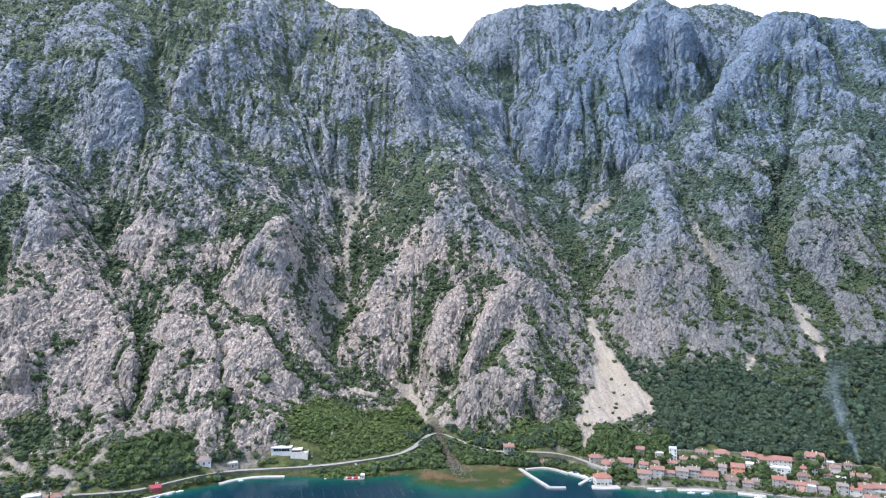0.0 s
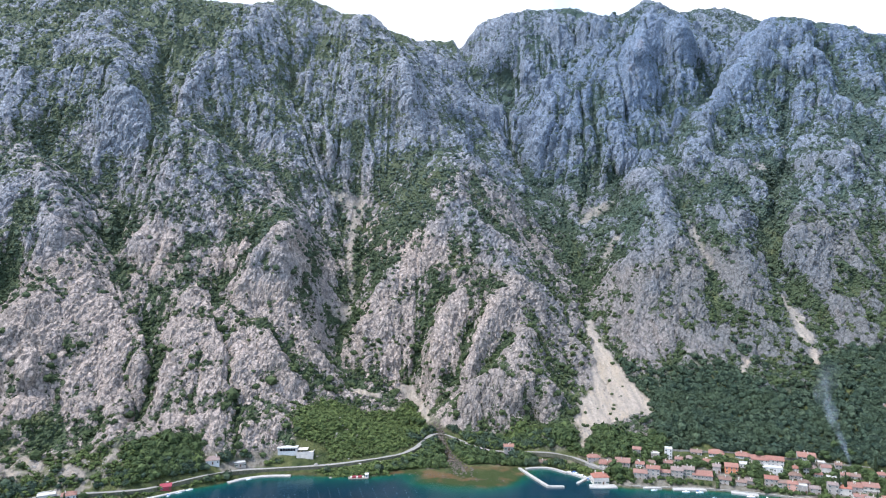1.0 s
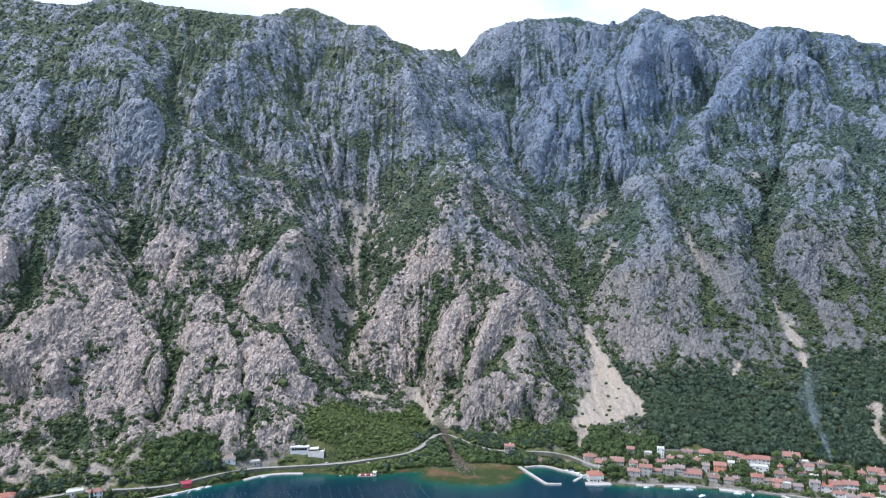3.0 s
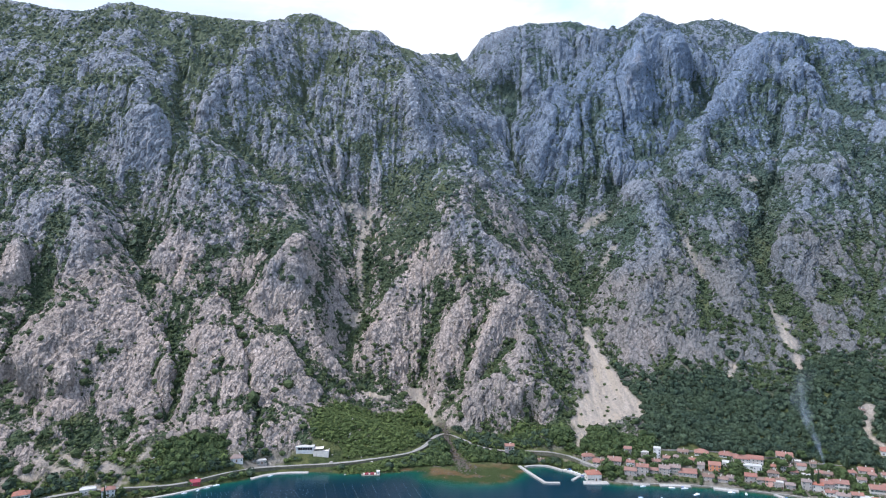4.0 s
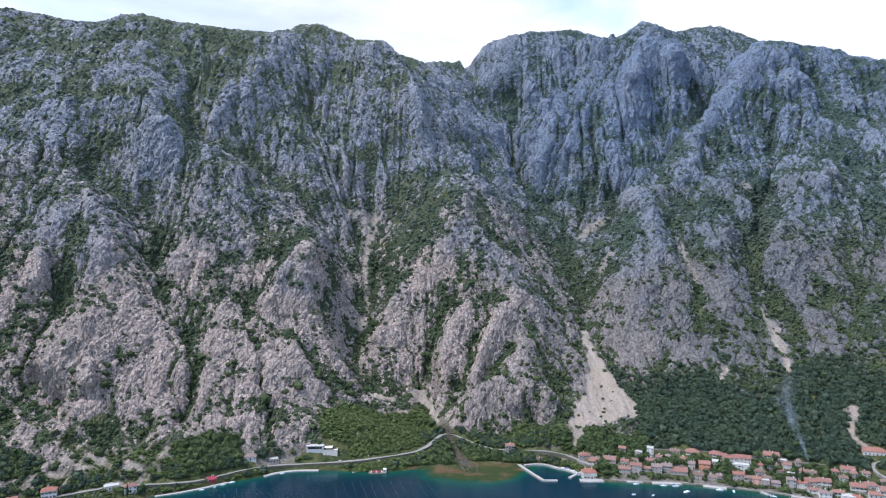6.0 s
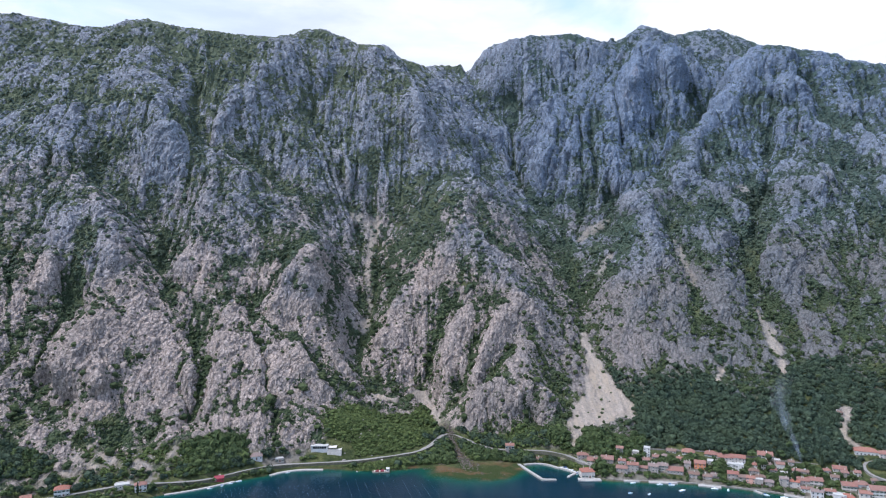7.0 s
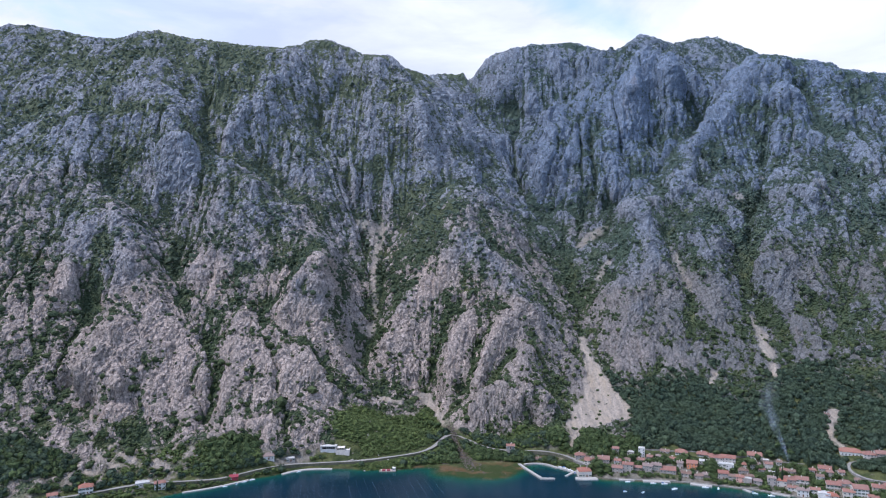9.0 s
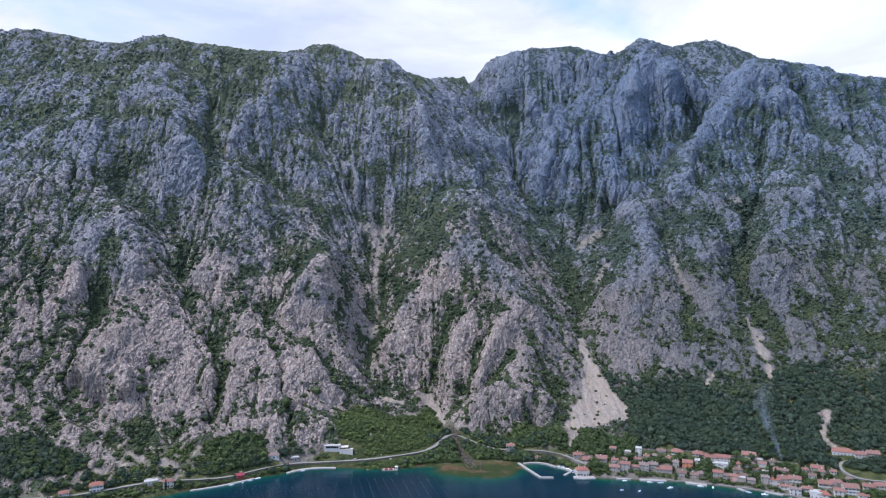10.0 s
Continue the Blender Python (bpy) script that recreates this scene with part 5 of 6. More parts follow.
# ---- plan of the shore ----
LANE = [(411, 485), (391, 485), (376, 487), (367, 483), (362, 473), (364, 463), (372, 455), (388, 450), (410, 444)]
HOUSES = [
    # x, y, ground, width, wall height, turn, roof, walls, storeys
    (56, 553, 10.4, 8.5, 3.5, 0, "orange", "stone", 1),
    (84, 543, 1.0, 7.2, 2.6, 0, "brown", "stone", 1),
    (125, 530, 6.8, 10.5, 5.0, 0, "red", "stone", 2),
    (133, 519, 5.2, 10.3, 4.6, -18, "red", "pale", 2),
    (146, 516, 6.8, 11.4, 5.4, -18, "red", "stone", 2),
    (160, 526, 12.8, 6.4, 7.1, -18, "red", "stone", 3),
    (123, 498, 0.8, 12.2, 5.6, 0, "orange", "pale", 1),
    (156, 502, 2.5, 10.1, 6.0, -18, "red", "stone", 2),
    (166, 502, 3.6, 10.1, 8.1, -18, "red", "stone", 3),
    (176, 503, 4.2, 7.3, 4.4, -18, "red", "stone", 2),
    (185, 522, 11.5, 5.8, 9.6, -18, "flat", "white", 4),
    (185, 501, 3.2, 8.9, 7.6, -18, "grey", "stone", 3),
    (194, 502, 4.0, 8.9, 7.2, -18, "grey", "stone", 3),
    (204, 498, 2.6, 14.5, 5.2, -18, "red", "stone", 2),
    (210, 527, 14.5, 8.7, 2.5, -18, "brown", "pale", 1),
    (225, 521, 13.0, 11.5, 4.6, -18, "orange", "white", 2),
    (228, 501, 6.0, 9.5, 7.6, -18, "orange", "orange", 3),
    (219, 492, 1.9, 8.8, 4.8, -18, "brown", "stone", 2),
    (245, 517, 12.9, 11.4, 4.1, -18, "red", "white", 2),
    (241, 506, 8.6, 7.9, 5.0, -18, "flat", "white", 2),
    (230, 489, 1.9, 7.7, 3.9, -18, "brown", "stone", 2),
    (237, 490, 2.5, 6.6, 3.9, -18, "grey", "stone", 2),
    (255, 510, 11.8, 12.4, 4.5, -18, "red", "pale", 2),
    (266, 507, 11.6, 12.4, 5.3, -18, "red", "pale", 2),
    (256, 500, 8.4, 7.2, 4.9, -18, "flat", "white", 2),
    (262, 496, 7.5, 6.6, 6.5, -18, "flat", "white", 2),
    (252, 486, 3.3, 9.3, 5.9, -18, "red", "stone", 2),
    (259, 482, 2.6, 7.6, 5.1, -18, "brown", "stone", 2),
    (264, 478, 1.9, 7.0, 6.6, -18, "orange", "salmon", 3),
    (272, 489, 6.7, 8.8, 4.3, -18, "brown", "stone", 2),
    (292, 508, 14.5, 12.9, 4.5, -18, "orange", "white", 2),
    (274, 480, 4.4, 7.0, 4.3, -18, "brown", "stone", 2),
    (278, 473, 2.1, 6.9, 4.6, -18, "grey", "stone", 2),
    (289, 469, 2.5, 6.9, 8.4, -18, "grey", "stone", 3),
    (297, 467, 2.6, 7.9, 6.5, -18, "orange", "pale", 2),
    (306, 468, 4.8, 10.6, 4.9, -18, "red", "stone", 2),
    (315, 465, 5.9, 10.5, 4.9, -18, "red", "pale", 2),
    (303, 459, 1.3, 8.3, 4.5, -18, "red", "white", 2),
    (308, 451, 0.8, 9.2, 5.5, -18, "grey", "white", 2),
    (318, 450, 2.2, 8.2, 5.2, -18, "orange", "white", 2),
    (322, 442, 0.8, 9.1, 5.9, -18, "flat", "white", 1),
    (342, 476, 12.6, 10.7, 4.6, -18, "red", "pale", 2),
    (336, 452, 5.5, 11.3, 5.6, -18, "red", "pale", 2),
    (348, 454, 7.7, 10.3, 3.7, -18, "red", "white", 1),
    (342, 440, 3.0, 9.1, 6.2, -18, "orange", "pale", 2),
    (352, 439, 4.2, 12.0, 8.0, -18, "red", "white", 3),
    (358, 432, 3.5, 7.9, 4.3, -18, "red", "pale", 2),
    (369, 441, 7.5, 10.1, 5.1, -18, "red", "pale", 2),
    (378, 439, 8.8, 10.0, 5.4, -18, "red", "pale", 2),
    (378, 495, 22.9, 18.7, 4.0, -18, "orange", "white", 1),
    (390, 487, 22.8, 10.9, 4.3, -18, "red", "pale", 2),
    (401, 486, 24.2, 10.9, 3.9, -18, "red", "pale", 2),
    (328, 440, 0.9, 10.1, 4.7, -18, "orange", "pale", 2),
    (-190, 514, 8.7, 10.5, 3.4, 22, "grey", "white", 1),
    (-170, 523, 6.1, 8.5, 2.8, 22, "flat", "stone", 1),
    (-214, 482, 0.8, 7.7, 2.8, 22, "maroon", "maroon", 1),
    (-271, 451, 1.9, 9.4, 5.6, 22, "red", "white", 2),
    (-329, 433, 4.1, 11.2, 6.2, 28, "orange", "white", 2),
    (-351, 421, 2.7, 7.9, 4.3, 28, "orange", "pale", 2),
    (-287, 450, 3.8, 11.5, 3.1, 28, "flat", "pale", 1),
    (-340, 459, 16.0, 4.8, 1.9, 28, "grey", "pale", 1),
    (389, 557, 44.5, 6.5, 2.6, -18, "brown", "pale", 1),
]


def part(name, bm, material, parent, label=""):
    """Links a bmesh as one mesh object under a thing or a part."""
    me = bm
    if not isinstance(bm, bpy.types.Mesh):
        me = bpy.data.meshes.new(name)
        bm.to_mesh(me)
        bm.free()
        me.materials.append(material)
        me.shade_flat()
    ob = new(name, me)
    ob.parent = parent
    return tagged(ob, label)


def solid(*boxes):
    """A bmesh of boxes, each (x0, y0, z0, x1, y1, z1)."""
    bm = bmesh.new()
    for x0, y0, z0, x1, y1, z1 in boxes:
        r = bmesh.ops.create_cube(bm, size=1)
        for v in r["verts"]:
            v.co = ((x0 + x1) / 2 + v.co.x * (x1 - x0), (y0 + y1) / 2 + v.co.y * (y1 - y0), (z0 + z1) / 2 + v.co.z * (z1 - z0))
    return bm


def thing(name, m, label, category, group=""):
    ob = new(name)
    ob.matrix_basis = m
    return tagged(ob, label, category, group)


def mesh_of(name, bm, material):
    me = bpy.data.meshes.new(name)
    bm.to_mesh(me)
    bm.free()
    me.materials.append(material)
    me.shade_flat()
    return me


def ring(bm, a, b):
    """Faces between two loops of vertices."""
    n = len(a)
    for i in range(n):
        bm.faces.new((a[i], a[(i + 1) % n], b[(i + 1) % n], b[i]))


WINDOW = mesh_of("window", solid((-0.62, -0.10, 0, -0.5, 0.05, 1.5), (0.5, -0.10, 0, 0.62, 0.05, 1.5), (-0.5, -0.10, 1.38, 0.5, 0.05, 1.5), (-0.7, -0.18, -0.1, 0.7, 0.05, 0.0), (-0.04, -0.07, 0, 0.04, 0.05, 1.38)), M_FRAME)
PANE = mesh_of("pane", solid((-0.5, -0.04, 0, 0.5, 0.02, 1.38)), M_GLASS)
SHUTTER = mesh_of("shutter", solid((-0.28, -0.06, 0, 0.28, 0.0, 1.42), (-0.22, -0.09, 0.1, 0.22, -0.05, 0.62), (-0.22, -0.09, 0.78, 0.22, -0.05, 1.32)), M_SHUTTER)
DOOR = mesh_of("door", solid((-0.5, -0.07, 0, 0.5, 0.03, 2.1), (-0.62, -0.1, 0, -0.5, 0.03, 2.22), (0.5, -0.1, 0, 0.62, 0.03, 2.22), (-0.5, -0.1, 2.1, 0.5, 0.03, 2.22)), M_DOOR)


def gable_roof(w, d, h, hip):
    """A pitched roof with eaves, the ridge along its length."""
    o, t = 0.45, 0.22
    rise = (d / 2 + o) * 0.52
    inset = min(w * 0.38, d * 0.5) if hip else -0.0
    bm = bmesh.new()
    x, y = w / 2 + o, d / 2 + o
    loops = []
    for dz in (0, t):
        e = [bm.verts.new(c) for c in ((-x, -y, h - 0.2 + dz), (x, -y, h - 0.2 + dz), (x, y, h - 0.2 + dz), (-x, y, h - 0.2 + dz))]
        r = [bm.verts.new((-x + inset, 0, h - 0.2 + rise + dz)), bm.verts.new((x - inset, 0, h - 0.2 + rise + dz))]
        loops.append((e, r))
    (e0, r0), (e1, r1) = loops
    for e, r in loops:
        bm.faces.new((e[0], e[1], r[1], r[0]))
        bm.faces.new((e[2], e[3], r[0], r[1]))
        if hip:
            bm.faces.new((e[1], e[2], r[1]))
            bm.faces.new((e[3], e[0], r[0]))
    for a, b in ((0, 1), (2, 3)):
        bm.faces.new((e0[a], e1[a], e1[b], e0[b]))
    if hip:
        for a, b in ((1, 2), (3, 0)):
            bm.faces.new((e0[a], e1[a], e1[b], e0[b]))
    else:
        for a, b, k in ((1, 2, 1), (3, 0, 0)):
            bm.faces.new((e0[a], e1[a], r1[k], r0[k]))
            bm.faces.new((r0[k], r1[k], e1[b], e0[b]))
    bmesh.ops.recalc_face_normals(bm, faces=bm.faces)
    return bm, rise


def house(x, y, z, w, h, turn, roof, wall, storeys, k):
    rng = random.Random(100 + k)
    d = max(5.5, min(10.5, w * rng.uniform(0.65, 0.85)))
    colour = {"stone": "grey stone", "pale": "cream-rendered", "white": "white-rendered", "orange": "orange-painted", "salmon": "salmon-painted", "maroon": "maroon-boarded"}[wall]
    cap = {"red": "a weathered red tile roof", "orange": "a bright orange tile roof", "brown": "an old brown tile roof", "grey": "a faded pinkish tile roof", "maroon": "a maroon sheet roof", "flat": "a pale flat roof"}[roof]
    kind = "boathouse" if wall == "maroon" else "house"
    base = thing(kind, pose(x, y + d / 2 - 1, z, 0, 0, turn + rng.uniform(-4, 4)), colour + " house of %s with %s" % (("one storey", "two storeys", "three storeys", "four storeys")[storeys - 1], cap), "house", "houses of the village" if x > 0 else "houses by the coast road")
    bm = solid((-w / 2, -d / 2, -3.5, w / 2, d / 2, h))
    hip = rng.random() < 0.3
    if roof != "flat":
        rb, rise = gable_roof(w, d, h, hip)
        if not hip:          # gable ends
            g = (d / 2) * 0.52 + 0.02
            for sx in (-1, 1):
                vs = [bm.verts.new((sx * (w / 2 - q), yy, zz)) for q in (0, 0.3) for yy, zz in ((-d / 2, h), (d / 2, h), (0, h + g))]
                bm.faces.new(vs[:3]), bm.faces.new(vs[3:]), ring(bm, vs[:3], vs[3:])
        bmesh.ops.recalc_face_normals(bm, faces=bm.faces)
        part("wall", bm, M_WALL[wall], base)
        top = part("roof", rb, M_ROOF[roof], base)
        for _ in range(rng.choice((0, 1, 1, 2))):
            cx, cy = rng.uniform(-w * 0.3, w * 0.3), rng.choice((-1, 1)) * d * 0.14
            part("chimney", solid((cx - 0.3, cy - 0.3, h, cx + 0.3, cy + 0.3, h + rise + 0.7), (cx - 0.42, cy - 0.42, h + rise + 0.7, cx + 0.42, cy + 0.42, h + rise + 0.85)), M_WALL["pale"], top)
    else:
        part("wall", bm, M_WALL[wall], base)
        top = part("roof", solid((-w / 2 - 0.15, -d / 2 - 0.15, h, w / 2 + 0.15, d / 2 + 0.15, h + 0.25)), M_ROOF["flat"], base)
        part("parapet", solid((-w / 2 - 0.15, -d / 2 - 0.15, h + 0.25, w / 2 + 0.15, -d / 2 + 0.1, h + 0.8), (-w / 2 - 0.15, d / 2 - 0.1, h + 0.25, w / 2 + 0.15, d / 2 + 0.15, h + 0.8)), M_WALL[wall], top)
    cols = max(2, int(w / 2.7))
    sh = h / storeys
    tall = min(1.0, sh / 2.9)
    for f in range(storeys):
        for c in range(cols):
            wx = (c - (cols - 1) / 2) * (w - 1.6) / max(1, cols - 1) * 0.88
            if f == 0 and c == cols // 2:
                o = part("door", DOOR, None, base)
                o.matrix_basis = pose(wx, -d / 2, 0.02) @ Matrix.Diagonal((1, 1, tall, 1))
                continue
            spots = [pose(wx, -d / 2, f * sh + 0.85 * tall)]
            if c == 0:
                spots += [pose(-w / 2, rng.choice((-1, 0, 1)) * d * 0.2, f * sh + 0.85 * tall, 0, 0, -90), pose(w / 2, rng.choice((-1, 0, 1)) * d * 0.2, f * sh + 0.85 * tall, 0, 0, 90)]
            for m in spots:
                o = part("window", WINDOW, None, base)
                o.matrix_basis = m @ Matrix.Diagonal((1, 1, tall, 1))
                part("pane", PANE, None, o)
                if k % 3 == 0 and w > 7:
                    for sx in (-0.92, 0.92):
                        part("shutter", SHUTTER, None, o, "green wooden shutter").matrix_basis = pose(sx, -0.01, 0)
    return base


for k, row in enumerate(HOUSES):
    x, y, z = row[:3]
    if x < 0:        # along the coast road the floors follow the slope
        z = max(z, float(HEIGHT(np.array([x]), np.array([y]))[0]) - 0.4)
    house(x, y, z, *row[3:], k)


def restaurant():
    """A long white waterside building with a glazed upper floor and a walled terrace."""
    b = thing("restaurant", pose(-134, 542, 12.0, 0, 0, 3), "long white flat-roofed restaurant with dark glazing and a terrace", "restaurant")
    part("wall", solid((-8, -4.5, -5, 8, 4.5, 1.6), (-8, -3.0, 1.6, 8, 4.5, 4.7), (-8, -4.5, 1.6, -6.8, -3, 4.7), (6.8, -4.5, 1.6, 8, -3, 4.7)), M_WALL["white"], b)
    part("roof", solid((-8.6, -5.3, 4.7, 8.6, 5, 5.1), (-8.6, -5.3, 5.1, 8.6, -5.0, 5.5)), M_ROOF["flat"], b)
    for k in range(6):
        w = part("window", solid((-6.5 + k * 2.2, -3.12, 1.7, -4.45 + k * 2.2, -3.0, 1.85), (-6.5 + k * 2.2, -3.12, 4.3, -4.45 + k * 2.2, -3.0, 4.45), (-6.5 + k * 2.2, -3.14, 1.7, -6.4 + k * 2.2, -3.0, 4.45)), M_FRAME, b)
        part("pane", solid((-6.4 + k * 2.2, -3.06, 1.85, -4.45 + k * 2.2, -3.01, 4.3)), M_GLASS, w)
    part("balcony_rail", solid((-6.8, -4.5, 1.6, 6.8, -4.4, 2.3)), M_WALL["white"], b)
    part("terrace", solid((8, -6.5, -6, 22, 3.5, 0.9), (8, -6.5, 0.9, 22, -6.2, 1.8), (21.7, -6.2, 0.9, 22, 3.5, 1.8)), M_WALL["pale"], b, "pale walled dining terrace")
    part("pergola", solid((8.5, -5.5, 3.3, 17, 3, 3.5), *[(8.6 + 2.7 * k, -5.4, 0.9, 8.8 + 2.7 * k, -5.2, 3.3) for k in range(4)]), M_WALL["pale"], b, "pale pergola over the terrace")
    part("stair", solid(*[(-11 + 0.5 * k, -3, -5, -10.5 + 0.5 * k, 0, -3.5 + 0.8 * k) for k in range(6)]), M_CONCRETE, b, "concrete stair")


restaurant()


# ---- road, lane, quays and piers ----
def curve_points(nodes, step=4.0):
    """Even points along a smooth line through the nodes."""
    p = np.array(nodes, float)
    out = []
    for i in range(len(p) - 1):
        a, b, c, d = p[max(i - 1, 0)], p[i], p[i + 1], p[min(i + 2, len(p) - 1)]
        n = max(2, int(np.linalg.norm(c - b) / step))
        for t in np.arange(n) / n:
            out.append(b + 0.5 * t * (c - a + t * (2 * a - 5 * b + 4 * c - d + t * (3 * (b - c) + d - a))))
    out.append(p[-1])
    return np.array(out)


def ribbon(p, z, width, deep, shift=0.0, rise=0.0):
    """A slab that follows a line: its top at z + rise, so wide, so deep, moved sideways by shift."""
    t = np.gradient(p, axis=0)
    t /= np.linalg.norm(t, axis=1, keepdims=True)
    side = np.c_[-t[:, 1], t[:, 0]]
    bm = bmesh.new()
    rows = []
    for q, s, h in zip(p, side, z):
        a, b = q + s * (shift - width / 2), q + s * (shift + width / 2)
        rows.append([bm.verts.new((*c, hh)) for c, hh in ((a, h + rise - deep), (b, h + rise - deep), (b, h + rise), (a, h + rise))])
    for r0, r1 in zip(rows[:-1], rows[1:]):
        ring(bm, r0, r1)
    bm.faces.new(rows[0]), bm.faces.new(rows[-1])
    bmesh.ops.recalc_face_normals(bm, faces=bm.faces)
    return bm


def smooth_heights(p, lift, n=4):
    z = HEIGHT(p[:, 0], p[:, 1])
    return np.convolve(np.pad(z, n, "edge"), np.ones(2 * n + 1) / (2 * n + 1), "valid") + lift


def laid(name, bm, material, label, category, kind="structure"):
    return tagged(new(name, mesh_of(name, bm, material)), label, category, kind=kind)


road_line = curve_points(ROAD)
road_z = smooth_heights(road_line, 0.75)
road = laid("road", ribbon(road_line, road_z, 4.7, 3.0), M_ROAD, "pale sun-bleached coast road of asphalt", "road")
part("kerb_wall", ribbon(road_line[6:-4], road_z[6:-4], 0.4, 3.4, -2.55, 0.2), M_RETAIN, road, "low stone roadside wall")
lane_line = curve_points(LANE)
laid("lane", ribbon(lane_line, smooth_heights(lane_line, 0.6), 2.7, 2.5), M_ROAD, "narrow pale concrete lane up to the houses", "road")
front = curve_points([(141, 496), (153, 493), (175, 491), (197, 489), (217, 485), (241, 478), (260, 471), (278, 464), (302, 451), (321, 438), (348, 425), (382, 404)])
laid("seawall", ribbon(front, front[:, 0] * 0 + 1.2, 1.5, 4.0), M_SEAWALL, "stone seawall and walkway along the village front", "seawall")
for name, nodes, width, top, label in (
    ("pier", [(63, 535), (71, 515), (80, 494)], 2.8, 1.3, "long white concrete pier with a bent end"),
    ("pier", [(79, 493), (86, 492.5), (93, 492.5)], 2.8, 1.34, "short outer arm of the white concrete pier"),
    ("pier", [(105, 500), (112, 508), (119, 515)], 2.6, 1.1, "narrow pale concrete jetty beside the boathouse"),
    ("quay", [(68, 533), (78, 536), (90, 534), (101, 523)], 2.8, 1.35, "white concrete quay round the small harbour"),
    ("quay", [(99, 526), (107, 519), (114, 511)], 2.6, 1.2, "stone edge of the small harbour"),
    ("quay", [(113, 494), (122, 493), (134, 494)], 7.0, 1.0, "concrete apron in front of the boathouse"),
    ("jetty", [(154, 490.5), (168, 490)], 3.0, 1.0, "low white concrete bathing jetty"),
    ("jetty", [(176, 488), (201, 486)], 4.5, 1.05, "wide white concrete bathing jetty"),
    ("jetty", [(218, 481), (236, 475)], 5.0, 1.1, "pale concrete jetty with a terrace"),
    ("jetty", [(262, 468), (266, 461)], 3.0, 1.0, "short pale concrete jetty"),
    ("jetty", [(283, 459), (296, 451)], 3.0, 1.0, "low concrete jetty below the stone houses"),
    ("jetty", [(305, 443), (322, 433)], 3.4, 1.0, "low concrete bathing jetty"),
    ("slipway", [(-172, 501), (-162, 510), (-146, 516), (-126, 517)], 4.2, 0.95, "white concrete beach strip along the water"),
    ("slipway", [(-250, 452), (-232, 461), (-216, 472), (-200, 485)], 3.0, 0.9, "pale concrete edge of the shore with boats"),
):
    q = curve_points(nodes, 3.0)
    tagged(new(name, mesh_of(name, ribbon(q, q[:, 0] * 0 + top, width, 4.0), M_CONCRETE)), label, name)


TERRACES = (
    [(150, 512), (172, 509), (196, 506), (215, 503)], [(205, 517), (228, 512), (250, 506), (275, 497)], [(190, 532), (206, 530), (222, 527)],
    [(262, 489), (282, 480), (300, 471), (318, 462)], [(292, 505), (312, 498), (330, 490)], [(330, 462), (350, 452), (366, 446)],
    [(228, 527), (252, 521), (276, 513), (300, 508)], [(340, 480), (352, 474)], [(145, 524), (160, 521), (176, 519)], [(310, 486), (330, 478), (345, 470)],
)
for nodes in TERRACES:
    q = curve_points(nodes, 4.0)
    tagged(new("terrace_wall", mesh_of("terrace_wall", ribbon(q, smooth_heights(q, 1.2, 2), 0.6, 3.5), M_SEAWALL)), "dry stone terrace wall between the gardens of the village", "wall", "terrace walls")


# ---- boats, barge, floats ----
def hull_mesh(length, beam, high):
    bm = bmesh.new()
    rows = []
    for s in np.linspace(0, 1, 9):
        half = beam / 2 * (1 - s ** 3.2) ** 0.8 * (0.82 + 0.18 * min(1, s * 4))
        xx = (s - 0.45) * length
        top = high * (0.8 + 0.35 * s * s)
        rows.append([bm.verts.new(c) for c in ((xx, -half * 0.55, -0.3), (xx, -half, top * 0.45), (xx, -half * 1.02, top), (xx, -half * 0.86, top), (xx, -half * 0.8, top * 0.7), (xx, half * 0.8, top * 0.7), (xx, half * 0.86, top), (xx, half * 1.02, top), (xx, half, top * 0.45), (xx, half * 0.55, -0.3))])
    for a, b in zip(rows[:-1], rows[1:]):
        ring(bm, a, b)
    bm.faces.new(rows[0]), bm.faces.new(rows[-1])
    bmesh.ops.recalc_face_normals(bm, faces=bm.faces)
    return bm


def boat(x, y, turn, length, canopy):
    beam, high = length * 0.36, length * 0.13
    b = thing("boat", pose(x, y, 0.05, 0, 0, turn), "small white motor boat %s moored on the bay" % ("with a blue canopy" if canopy else "with an open deck"), "boat", "moored boats")
    part("hull", hull_mesh(length, beam, high), M_HULL, b)
    part("cabin", solid((-0.05 * length, -beam * 0.27, high * 0.6, 0.18 * length, beam * 0.27, high * 1.7)), M_HULL, b)
    part("windscreen", solid((0.18 * length, -beam * 0.25, high * 1.1, 0.2 * length, beam * 0.25, high * 1.75)), M_GLASS, b, "dark windscreen")
    part("outboard_motor", solid((-0.5 * length, -0.2, 0.1, -0.45 * length, 0.2, high * 1.3)), M_GLASS, b, "black outboard motor")
    if canopy:
        part("canopy", solid((-0.36 * length, -beam * 0.4, high * 2.2, -0.04 * length, beam * 0.4, high * 2.35), (-0.34 * length, -beam * 0.38, high, -0.325 * length, -beam * 0.35, high * 2.2), (-0.34 * length, beam * 0.35, high, -0.325 * length, beam * 0.38, high * 2.2)), M_CANVAS, b, "blue canvas canopy")


